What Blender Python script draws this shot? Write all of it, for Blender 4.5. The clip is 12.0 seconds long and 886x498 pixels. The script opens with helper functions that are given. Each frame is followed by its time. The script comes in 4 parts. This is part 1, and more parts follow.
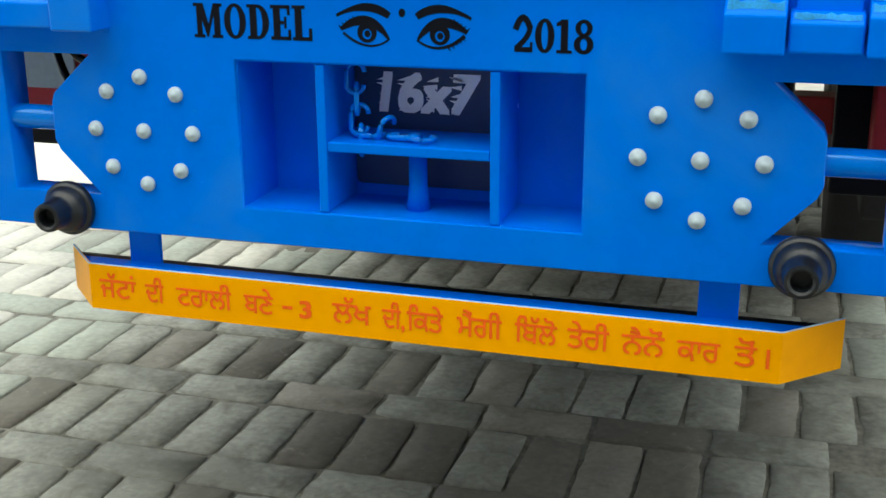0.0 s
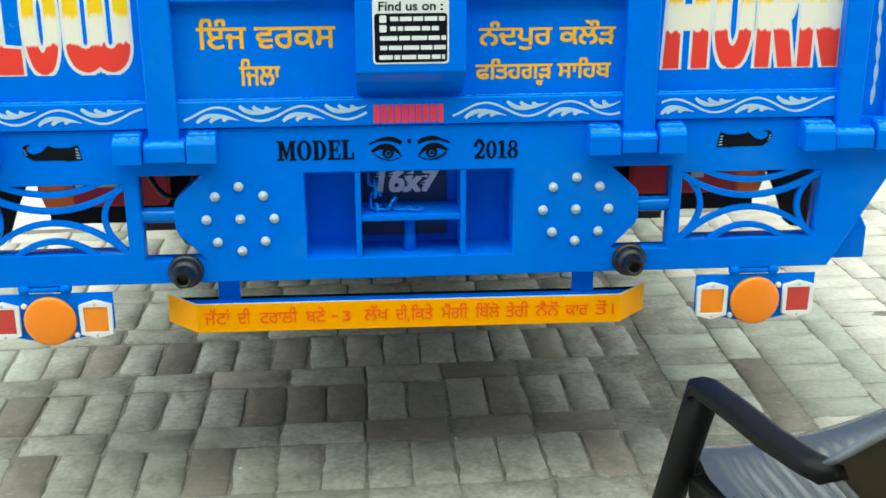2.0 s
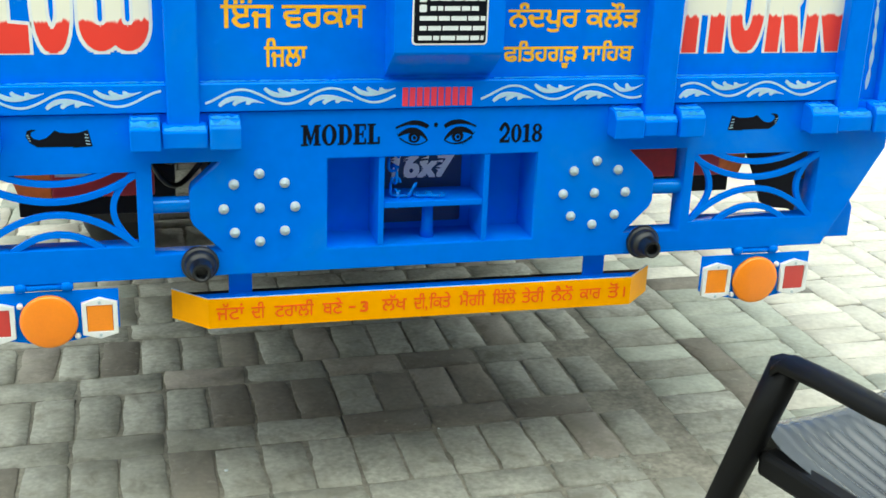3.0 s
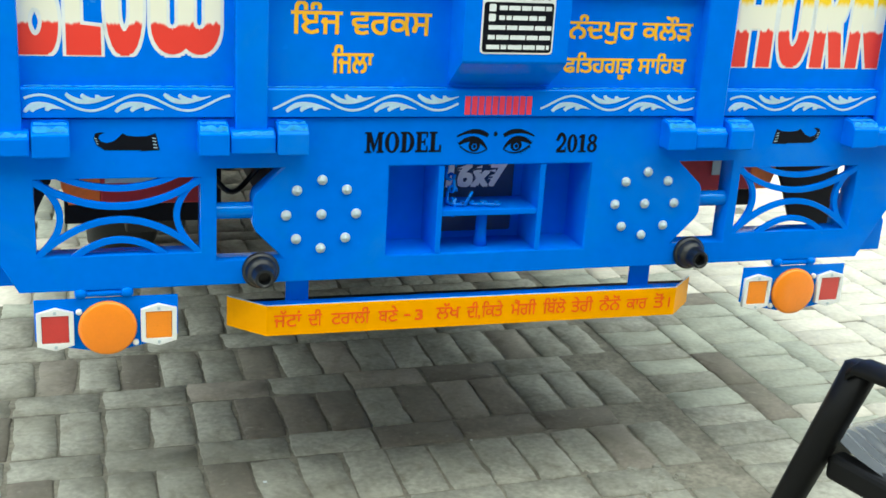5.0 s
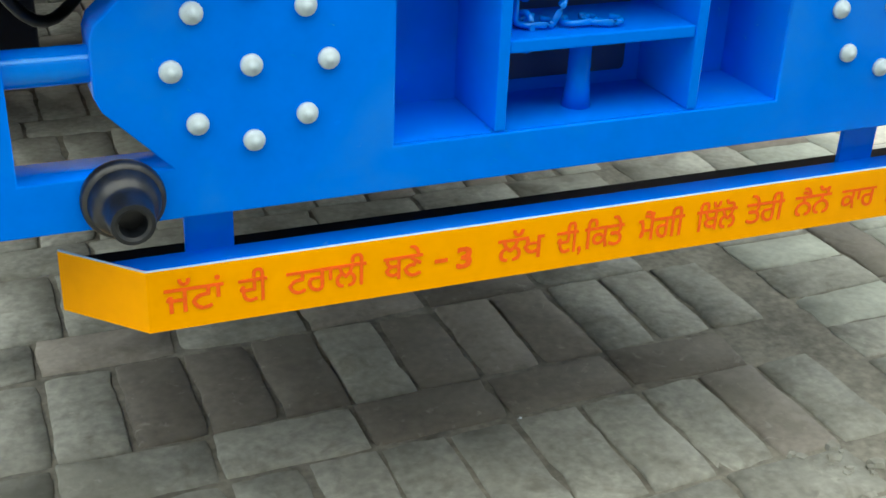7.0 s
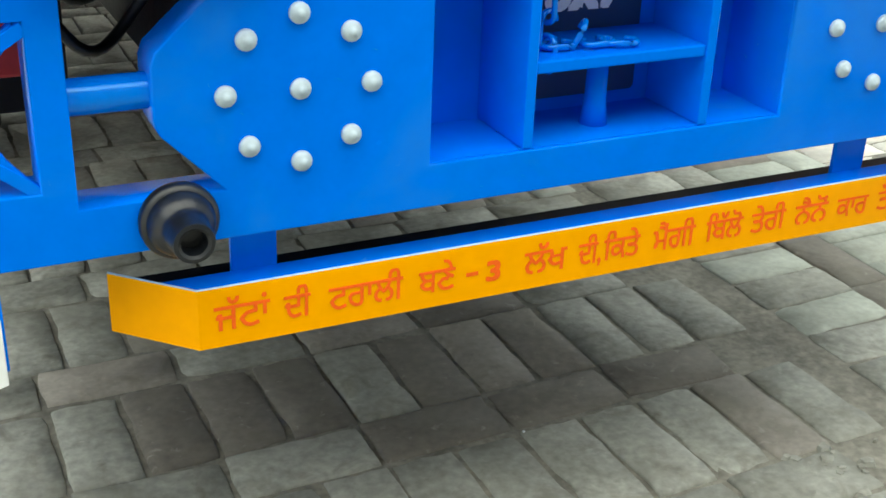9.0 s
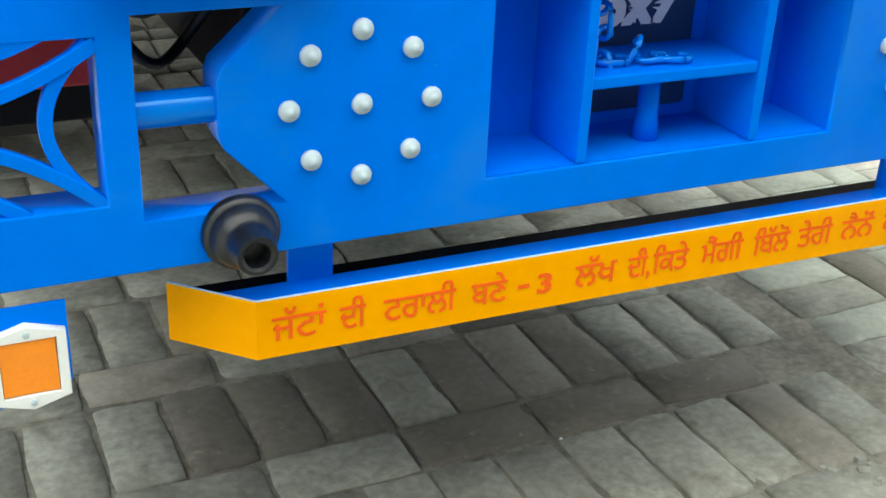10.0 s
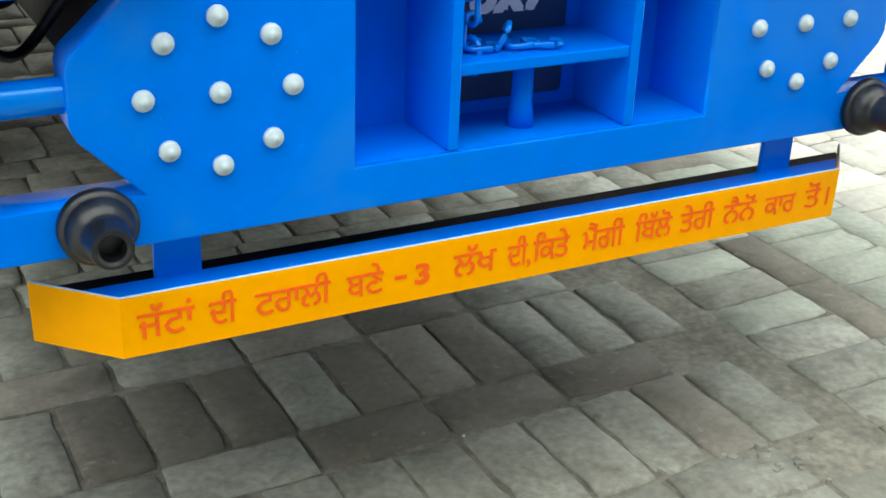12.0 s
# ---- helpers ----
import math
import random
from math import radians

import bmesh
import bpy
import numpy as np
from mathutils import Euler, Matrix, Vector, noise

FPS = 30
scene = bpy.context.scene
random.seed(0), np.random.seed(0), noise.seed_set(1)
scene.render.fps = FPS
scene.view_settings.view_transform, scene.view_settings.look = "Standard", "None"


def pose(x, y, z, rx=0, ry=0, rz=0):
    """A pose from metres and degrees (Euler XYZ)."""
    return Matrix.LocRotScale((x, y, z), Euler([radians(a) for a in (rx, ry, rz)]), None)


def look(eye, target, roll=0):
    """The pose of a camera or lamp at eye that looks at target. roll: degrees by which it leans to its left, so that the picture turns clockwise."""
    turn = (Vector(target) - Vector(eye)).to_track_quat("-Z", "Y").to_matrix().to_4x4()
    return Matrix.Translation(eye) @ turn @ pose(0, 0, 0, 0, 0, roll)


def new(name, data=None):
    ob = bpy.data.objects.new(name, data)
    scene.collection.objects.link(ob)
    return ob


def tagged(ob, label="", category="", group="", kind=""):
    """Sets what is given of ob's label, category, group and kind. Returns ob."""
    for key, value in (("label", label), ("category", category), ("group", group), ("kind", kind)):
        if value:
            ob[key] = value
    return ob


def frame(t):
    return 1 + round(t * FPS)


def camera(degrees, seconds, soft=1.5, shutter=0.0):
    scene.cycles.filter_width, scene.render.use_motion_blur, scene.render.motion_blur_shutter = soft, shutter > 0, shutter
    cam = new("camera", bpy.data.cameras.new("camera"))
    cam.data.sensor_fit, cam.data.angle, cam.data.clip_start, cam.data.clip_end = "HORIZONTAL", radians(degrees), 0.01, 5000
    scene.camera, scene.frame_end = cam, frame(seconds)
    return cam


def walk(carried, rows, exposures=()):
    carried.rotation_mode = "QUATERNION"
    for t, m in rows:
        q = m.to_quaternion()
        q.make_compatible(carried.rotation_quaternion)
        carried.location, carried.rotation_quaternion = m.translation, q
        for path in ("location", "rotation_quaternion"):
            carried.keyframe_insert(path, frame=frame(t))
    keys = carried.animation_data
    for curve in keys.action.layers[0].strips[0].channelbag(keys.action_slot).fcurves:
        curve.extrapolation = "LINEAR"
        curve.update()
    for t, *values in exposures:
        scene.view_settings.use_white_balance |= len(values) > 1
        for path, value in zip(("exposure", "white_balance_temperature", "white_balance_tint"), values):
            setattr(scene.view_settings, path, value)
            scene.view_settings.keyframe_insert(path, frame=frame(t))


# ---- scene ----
cam = camera(41.0, 12.0, soft=1.6)
# seconds, eye x y z, heading to the right, pitch up, lean to the left
PATH = [
    (0, 0.453, -1.328, 1.024, -16.97, -17.37, -0.85),
    (0.2, 0.582, -1.740, 1.223, -16.90, -18.38, -0.35),
    (0.5, 0.548, -2.391, 1.413, -10.06, -16.86, -0.04),
    (1, 0.345, -2.684, 1.517, -3.84, -19.28, -0.36),
    (1.5, 0.129, -2.553, 1.468, -0.74, -19.51, -1.33),
    (2, -0.094, -2.374, 1.463, 3.93, -19.13, -0.66),
    (2.5, -0.344, -2.272, 1.439, 9.87, -17.82, 1.01),
    (3, -0.571, -2.248, 1.431, 14.84, -19.45, 1.77),
    (5, -0.814, -2.204, 1.389, 18.04, -18.03, 3.14),
    (5.5, -0.881, -2.045, 1.374, 21.68, -19.89, 3.33),
    (6, -0.752, -1.623, 1.256, 21.46, -21.98, 0.64),
    (6.2, -0.601, -1.274, 1.099, 19.96, -23.29, 0.15),
    (6.5, -0.584, -1.058, 1.080, 21.19, -27.56, 1.41),
    (7, -0.581, -0.975, 1.053, 23.10, -27.26, 1.94),
    (9, -0.690, -0.986, 1.056, 26.33, -25.58, 1.81),
    (9.5, -0.713, -0.974, 1.063, 26.36, -25.51, 2.02),
    (10, -0.728, -0.972, 1.075, 25.54, -25.79, 2.17),
    (10.5, -0.724, -0.975, 1.075, 25.74, -25.78, 2.24),
    (11, -0.712, -0.987, 1.058, 26.82, -25.25, 2.16),
    (11.5, -0.697, -0.975, 1.074, 28.25, -26.50, 2.81),
    (12, -0.664, -0.999, 1.050, 28.69, -25.08, 1.92),
]


def stance(x, y, z, heading, pitch, lean):
    a, b = radians(heading), radians(pitch)
    way = Vector((math.sin(a) * math.cos(b), math.cos(a) * math.cos(b), math.sin(b)))
    return look((x, y, z), Vector((x, y, z)) + way, lean)


walk(cam, [(r[0], stance(*r[1:])) for r in PATH], exposures=[(0.0, 0.32, 6400, 0), (0.5, 0.30, 6350, -4), (1.0, 0.18, 6300, -6), (2.0, 0.46, 6350, -3), (3.0, 0.52, 6350, -4), (5.5, 0.52, 6370, -4), (6.5, 0.50, 6400, 0), (7.0, 0.52, 6400, 0), (9.0, 0.62, 6400, 0), (12.0, 0.62, 6400, 0)])

# ---- sky and sun ----
SUN_UP, SUN_AT = 66.0, 190.0  # degrees above the horizon, degrees clockwise from +y
world = bpy.data.worlds.new("sky")
scene.world = world
world.use_nodes = True
wn = world.node_tree.nodes
sky = wn.new("ShaderNodeTexSky")
sky.sky_type, sky.sun_disc = "NISHITA", False
sky.sun_elevation, sky.sun_rotation = radians(SUN_UP), radians(SUN_AT)
sky.air_density, sky.dust_density, sky.ozone_density = 1.0, 4.0, 1.0
haze = wn.new("ShaderNodeMix")
haze.data_type = "RGBA"
haze.inputs["Factor"].default_value = 0.75
haze.inputs["B"].default_value = (9.0, 9.3, 9.6, 1)
world.node_tree.links.new(sky.outputs["Color"], haze.inputs["A"])
world.node_tree.links.new(haze.outputs["Result"], wn["Background"].inputs["Color"])
wn["Background"].inputs["Strength"].default_value = 0.095
sun = new("sun", bpy.data.lights.new("sun", "SUN"))
sun.data.energy, sun.data.angle, sun.data.color = 4.15, radians(100), (1.0, 0.95, 0.88)
_e, _a = radians(SUN_UP), radians(SUN_AT)
sun.matrix_world = look((0, 0, 8), Vector((0, 0, 8)) - Vector((math.sin(_a) * math.cos(_e), math.cos(_a) * math.cos(_e), math.sin(_e))))


# ---- materials ----
def material(name, colour, rough=0.5, metal=0.0, vary=0.08, scale=6.0, bump=0.0, bump_scale=60.0, coat=0.0, stain=None, stain_amount=0.0, per_object=0.0, spec=0.5, patches=(), spec_tint=None):
    """A painted or plain surface: colour varied at two scales, optional stains, relief and a change from object to object."""
    m = bpy.data.materials.new(name)
    m.use_nodes = True
    n, l = m.node_tree.nodes, m.node_tree.links
    b = n["Principled BSDF"]
    b.inputs["Roughness"].default_value, b.inputs["Metallic"].default_value = rough, metal
    b.inputs["Coat Weight"].default_value = coat
    b.inputs["Coat Roughness"].default_value = 0.12
    b.inputs["Specular IOR Level"].default_value = spec
    if spec_tint:
        b.inputs["Specular Tint"].default_value = (*spec_tint, 1)
    co = n.new("ShaderNodeTexCoord")
    geo = n.new("ShaderNodeNewGeometry")
    big, small = n.new("ShaderNodeTexNoise"), n.new("ShaderNodeTexNoise")
    big.inputs["Scale"].default_value, small.inputs["Scale"].default_value = scale, scale * 9
    big.inputs["Detail"].default_value, small.inputs["Detail"].default_value = 4, 5
    for t in (big, small):
        l.new(geo.outputs["Position"], t.inputs["Vector"])
    add = n.new("ShaderNodeMath")
    add.operation = "ADD"
    l.new(big.outputs["Fac"], add.inputs[0])
    l.new(small.outputs["Fac"], add.inputs[1])
    ramp = n.new("ShaderNodeMapRange")
    ramp.inputs["From Min"].default_value, ramp.inputs["From Max"].default_value = 0.7, 1.3
    ramp.inputs["To Min"].default_value, ramp.inputs["To Max"].default_value = 1 - vary, 1 + vary
    l.new(add.outputs[0], ramp.inputs["Value"])
    hsv = n.new("ShaderNodeHueSaturation")
    hsv.inputs["Color"].default_value = (*colour, 1)
    value = ramp.outputs["Result"]
    if per_object:
        info = n.new("ShaderNodeObjectInfo")
        island = n.new("ShaderNodeMath")
        island.operation = "ADD"
        frac = n.new("ShaderNodeMath")
        frac.operation = "FRACT"
        l.new(info.outputs["Random"], island.inputs[0])
        l.new(geo.outputs["Random Per Island"], island.inputs[1])
        l.new(island.outputs[0], frac.inputs[0])
        r2 = n.new("ShaderNodeMapRange")
        r2.inputs["To Min"].default_value, r2.inputs["To Max"].default_value = 1 - per_object, 1 + per_object
        l.new(frac.outputs[0], r2.inputs["Value"])
        mul = n.new("ShaderNodeMath")
        mul.operation = "MULTIPLY"
        l.new(value, mul.inputs[0])
        l.new(r2.outputs["Result"], mul.inputs[1])
        value = mul.outputs[0]
    l.new(value, hsv.inputs["Value"])
    out = hsv.outputs["Color"]
    if stain:
        sn = n.new("ShaderNodeTexNoise")
        sn.inputs["Scale"].default_value, sn.inputs["Detail"].default_value, sn.inputs["Roughness"].default_value = scale * 0.6, 8, 0.65
        l.new(geo.outputs["Position"], sn.inputs["Vector"])
        sr = n.new("ShaderNodeMapRange")
        sr.inputs["From Min"].default_value, sr.inputs["From Max"].default_value = 0.5, 0.72
        sr.inputs["To Max"].default_value = stain_amount
        l.new(sn.outputs["Fac"], sr.inputs["Value"])
        mx = n.new("ShaderNodeMix")
        mx.data_type = "RGBA"
        mx.inputs["B"].default_value = (*stain, 1)
        l.new(sr.outputs["Result"], mx.inputs["Factor"])
        l.new(out, mx.inputs["A"])
        out = mx.outputs["Result"]
    if patches:
        for (size, lo, hi, colour_b, much) in patches:
            pn = n.new("ShaderNodeTexNoise")
            pn.inputs["Scale"].default_value, pn.inputs["Detail"].default_value, pn.inputs["Roughness"].default_value, pn.inputs["Distortion"].default_value = size, 7, 0.62, 0.6
            l.new(geo.outputs["Position"], pn.inputs["Vector"])
            pr = n.new("ShaderNodeMapRange")
            pr.inputs["From Min"].default_value, pr.inputs["From Max"].default_value, pr.inputs["To Max"].default_value = lo, hi, much
            l.new(pn.outputs["Fac"], pr.inputs["Value"])
            pm = n.new("ShaderNodeMix")
            pm.data_type = "RGBA"
            pm.inputs["B"].default_value = (*colour_b, 1)
            l.new(pr.outputs["Result"], pm.inputs["Factor"])
            l.new(out, pm.inputs["A"])
            out = pm.outputs["Result"]
    l.new(out, b.inputs["Base Color"])
    rr = n.new("ShaderNodeMapRange")
    rr.inputs["To Min"].default_value, rr.inputs["To Max"].default_value = max(0.02, rough - 0.08), min(1, rough + 0.1)
    l.new(small.outputs["Fac"], rr.inputs["Value"])
    l.new(rr.outputs["Result"], b.inputs["Roughness"])
    if bump:
        bn = n.new("ShaderNodeTexNoise")
        bn.inputs["Scale"].default_value, bn.inputs["Detail"].default_value = bump_scale, 6
        l.new(geo.outputs["Position"], bn.inputs["Vector"])
        bp = n.new("ShaderNodeBump")
        bp.inputs["Strength"].default_value, bp.inputs["Distance"].default_value = bump, 0.004
        l.new(bn.outputs["Fac"], bp.inputs["Height"])
        l.new(bp.outputs["Normal"], b.inputs["Normal"])
    return m


def letter_paint():
    """Sign paint in three bands up the letter, red, white and yellow, with ragged brushed borders."""
    m = material("three_band_sign_paint", (0.8, 0.8, 0.8), 0.4)
    n, l = m.node_tree.nodes, m.node_tree.links
    geo, sep, nz = n.new("ShaderNodeNewGeometry"), n.new("ShaderNodeSeparateXYZ"), n.new("ShaderNodeTexNoise")
    mp = n.new("ShaderNodeMapping")
    mp.inputs["Scale"].default_value = (50, 50, 8)
    l.new(geo.outputs["Position"], mp.inputs["Vector"])
    l.new(mp.outputs["Vector"], nz.inputs["Vector"])
    nz.inputs["Scale"].default_value = 1.6
    l.new(geo.outputs["Position"], sep.inputs["Vector"])
    mul = n.new("ShaderNodeMath")
    mul.operation = "MULTIPLY_ADD"
    mul.inputs[1].default_value = 0.026
    l.new(nz.outputs["Fac"], mul.inputs[0])
    l.new(sep.outputs["Z"], mul.inputs[2])
    mr = n.new("ShaderNodeMapRange")
    mr.inputs["From Min"].default_value, mr.inputs["From Max"].default_value = 1.000, 1.250
    l.new(mul.outputs[0], mr.inputs["Value"])
    rp = n.new("ShaderNodeValToRGB")
    e = rp.color_ramp.elements
    e[0].position, e[0].color = 0.0, (0.80, 0.045, 0.03, 1)
    e[1].position, e[1].color = 1.0, (0.92, 0.63, 0.004, 1)
    for pos, col in ((0.385, (0.80, 0.045, 0.03, 1)), (0.405, (0.85, 0.84, 0.74, 1)), (0.595, (0.85, 0.84, 0.70, 1)), (0.64, (0.92, 0.63, 0.004, 1))):
        k = e.new(pos)
        k.color = col
    l.new(mr.outputs["Result"], rp.inputs["Fac"])
    l.new(rp.outputs["Color"], n["Principled BSDF"].inputs["Base Color"])
    return m


BLUE = material("blue_enamel_paint", (0.0, 0.165, 0.84), 0.22, vary=0.05, scale=3.0, bump=0.06, bump_scale=25, stain=(0.004, 0.19, 0.74), stain_amount=0.3, spec=0.28, spec_tint=(0.2, 0.65, 1.0), patches=((3.5, 0.52, 0.75, (0.045, 0.25, 0.70), 0.45), (45.0, 0.68, 0.74, (0.10, 0.32, 0.72), 0.35)))
BLUE_DARK = material("dark_blue_vinyl", (0.004, 0.035, 0.11), 0.5, vary=0.1, scale=8)
WHITE = material("white_sign_paint", (0.75, 0.8, 0.82), 0.45, vary=0.06, scale=30)
DIGIT = material("white_reflective_vinyl", (0.88, 0.90, 0.88), 0.4, vary=0.06, scale=30)
PALE = material("pale_blue_sign_paint", (0.42, 0.62, 0.78), 0.45, vary=0.12, scale=40)
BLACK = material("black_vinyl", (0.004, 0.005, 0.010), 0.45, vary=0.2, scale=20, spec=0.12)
YELLOW = material("yellow_bumper_paint", (0.93, 0.385, 0.0), 0.4, vary=0.04, scale=5, bump=0.05, stain=(0.86, 0.33, 0.0), stain_amount=0.2, spec=0.08, spec_tint=(1.0, 0.62, 0.12))
GOLD = material("golden_yellow_sign_paint", (0.9, 0.47, 0.01), 0.45, vary=0.06, scale=30)
RED_TEXT = material("orange_red_sign_paint", (0.88, 0.13, 0.012), 0.45, vary=0.1, scale=60, spec=0.1)
PINK = material("pinkish_red_sign_paint", (0.85, 0.04, 0.09), 0.45, vary=0.06, scale=30)
BANDS = letter_paint()
CAP = material("grey_white_cap_paint", (0.46, 0.56, 0.61), 0.4, vary=0.12, scale=120)
RUBBER = material("black_rubber", (0.006, 0.008, 0.011), 0.34, vary=0.25, scale=30, bump=0.1, bump_scale=120)
ORANGE = material("orange_reflector_plastic", (0.95, 0.26, 0.006), 0.35, vary=0.03, scale=20, coat=0.3)
AMBER = material("amber_lens_plastic", (0.95, 0.28, 0.005), 0.3, vary=0.05, scale=30, coat=0.4, bump=0.1, bump_scale=300)
REDLENS = material("red_lens_plastic", (0.58, 0.040, 0.036), 0.3, vary=0.05, scale=30, coat=0.4, bump=0.1, bump_scale=300)
WHITE_PLASTIC = material("white_plastic", (0.8, 0.82, 0.82), 0.35, vary=0.03, scale=30)
STEEL_BLUE = material("blue_painted_steel_rod", (0.0, 0.17, 0.75), 0.18, vary=0.04, scale=20, spec=0.8, spec_tint=(0.35, 0.75, 1.0))
DARK_UNDER = material("dark_dusty_underbody", (0.035, 0.035, 0.04), 0.75, vary=0.3, scale=6)
OXIDE = material("dark_red_oxide_paint", (0.42, 0.016, 0.028), 0.5, vary=0.15, scale=6)
AXLE_ORANGE = material("orange_primer", (0.75, 0.16, 0.02), 0.5, vary=0.15, scale=8)
TYRE = material("dusty_tyre_rubber", (0.02, 0.02, 0.02), 0.85, vary=0.3, scale=10, bump=0.3, bump_scale=60)
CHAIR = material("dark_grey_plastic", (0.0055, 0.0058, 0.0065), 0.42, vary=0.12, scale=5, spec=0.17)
# browner than CHAIR: light coming through the back is put into the colour
BACK = material("lit_through_brown_plastic", (0.088, 0.070, 0.042), 0.36, vary=0.12, scale=4, spec=0.4)
# lighter than CHAIR: the sky's sheen is put into the base colour
SEAT = material("sky_sheen_plastic", (0.13, 0.15, 0.18), 0.18, vary=0.06, scale=3, spec=1.0, coat=0.6)
DIRT = ((2.6, 0.48, 0.66, (0.20, 0.195, 0.155), 0.55), (38.0, 0.60, 0.70, (0.50, 0.49, 0.43), 0.28), (17.0, 0.54, 0.68, (0.15, 0.14, 0.11), 0.6))
BRICK = material("worn_grey_brown_brick", (0.300, 0.301, 0.262), 0.68, vary=0.34, scale=7, bump=0.7, bump_scale=26, stain=(0.165, 0.16, 0.135), stain_amount=0.7, per_object=0.13, patches=DIRT)
# next two: dusty bricks, with the brighter light beyond the trolley in their colour
BRICK_PALE = material("dusty_and_sunlit_pale_brick", (0.58, 0.56, 0.49), 0.9, vary=0.15, scale=6, bump=0.4, bump_scale=26, stain=(0.45, 0.43, 0.36), stain_amount=0.5, per_object=0.07)
BRICK_DUSTY_LIT = material("dusty_and_lit_grey_brick", (0.365, 0.385, 0.33), 0.85, vary=0.2, scale=7, bump=0.5, bump_scale=26, stain=(0.29, 0.28, 0.235), stain_amount=0.5, per_object=0.12)
BRICK_RED = material("reddish_worn_brick", (0.285, 0.260, 0.225), 0.7, vary=0.22, scale=8, bump=0.45, bump_scale=26, stain=(0.175, 0.155, 0.13), stain_amount=0.6, per_object=0.15, patches=DIRT)
# stained dark bricks, also used to paint shade under the trolley
BRICK_DARK = material("stained_and_shaded_brick", (0.165, 0.150, 0.126), 0.8, vary=0.25, scale=7, bump=0.4, bump_scale=35, per_object=0.2, patches=DIRT)
SAND = material("sandy_joint_filling", (0.22, 0.21, 0.175), 0.95, vary=0.4, scale=8, bump=0.5, bump_scale=50, stain=(0.09, 0.085, 0.07), stain_amount=0.8)
EARTH = material("pale_dusty_earth", (0.60, 0.58, 0.51), 0.95, vary=0.15, scale=1.2, bump=0.5, bump_scale=12, stain=(0.3, 0.28, 0.2), stain_amount=0.4)
BARK = material("grey_bark", (0.30, 0.28, 0.245), 0.9, vary=0.35, scale=10, bump=0.8, bump_scale=30)
LEAF = material("dull_green_leaves", (0.11, 0.19, 0.075), 0.6, vary=0.3, scale=10, per_object=0.3)
PLASTER = material("pale_limewashed_wall", (0.72, 0.72, 0.68), 0.9, vary=0.08, scale=1.5, bump=0.2, bump_scale=15, stain=(0.5, 0.48, 0.42), stain_amount=0.3)


# ---- building helpers ----
def part(name, mesh, mat, parent=None, label=""):
    """One mesh object, from a bmesh or a mesh, under a thing or a part."""
    if isinstance(mesh, bmesh.types.BMesh):
        data = bpy.data.meshes.new(name)
        mesh.normal_update()
        mesh.to_mesh(data)
        mesh.free()
    else:
        data = mesh
        data.name = name
    data.materials.clear()
    data.materials.append(mat)
    ob = new(name, data)
    ob.parent = parent
    return tagged(ob, label=label)


def thing(name, label, category, group="", kind="", at=(0, 0, 0)):
    ob = new(name)
    ob.location = at
    return tagged(ob, label, category, group, kind)


def bm_box(bounds, bevel=0.0, bm=None):
    x0, x1, y0, y1, z0, z1 = bounds
    bm = bm or bmesh.new()
    made = bmesh.ops.create_cube(bm, size=1.0, matrix=Matrix.Translation(((x0 + x1) / 2, (y0 + y1) / 2, (z0 + z1) / 2)) @ Matrix.Diagonal((abs(x1 - x0), abs(y1 - y0), abs(z1 - z0), 1)))
    if bevel:
        edges = list({e for v in made["verts"] for e in v.link_edges})
        bmesh.ops.bevel(bm, geom=edges, offset=bevel, segments=2, affect="EDGES", profile=0.5)
    return bm


def bm_prism(x0, x1, section, bevel=0.0):
    """A bar along x with a section given in (y, z)."""
    bm = bmesh.new()
    a = [bm.verts.new((x0, y, z)) for y, z in section]
    b = [bm.verts.new((x1, y, z)) for y, z in section]
    bm.faces.new(a)
    bm.faces.new(b[::-1])
    for i in range(len(section)):
        k = (i + 1) % len(section)
        bm.faces.new((a[i], b[i], b[k], a[k]))
    bmesh.ops.recalc_face_normals(bm, faces=bm.faces)
    if bevel:
        bmesh.ops.bevel(bm, geom=list(bm.edges), offset=bevel, segments=2, affect="EDGES", profile=0.5)
    return bm


def shade(ob, smooth=True):
    for p in ob.data.polygons:
        p.use_smooth = smooth
    return ob


def bm_lathe(profile, axis="y", steps=24):
    """A turned body: profile of (radius, along) round an axis."""
    bm = bmesh.new()
    rings = []
    for r, a in profile:
        ring = []
        for i in range(steps):
            t = 2 * math.pi * i / steps
            c, s = r * math.cos(t), r * math.sin(t)
            ring.append(bm.verts.new({"y": (c, a, s), "z": (c, s, a), "x": (a, c, s)}[axis]))
        rings.append(ring)
    for p, q in zip(rings, rings[1:]):
        for i in range(steps):
            bm.faces.new((p[i], p[(i + 1) % steps], q[(i + 1) % steps], q[i]))
    for ring in (rings[0], rings[-1]):
        bm.faces.new(ring)
    bmesh.ops.recalc_face_normals(bm, faces=bm.faces)
    return bm


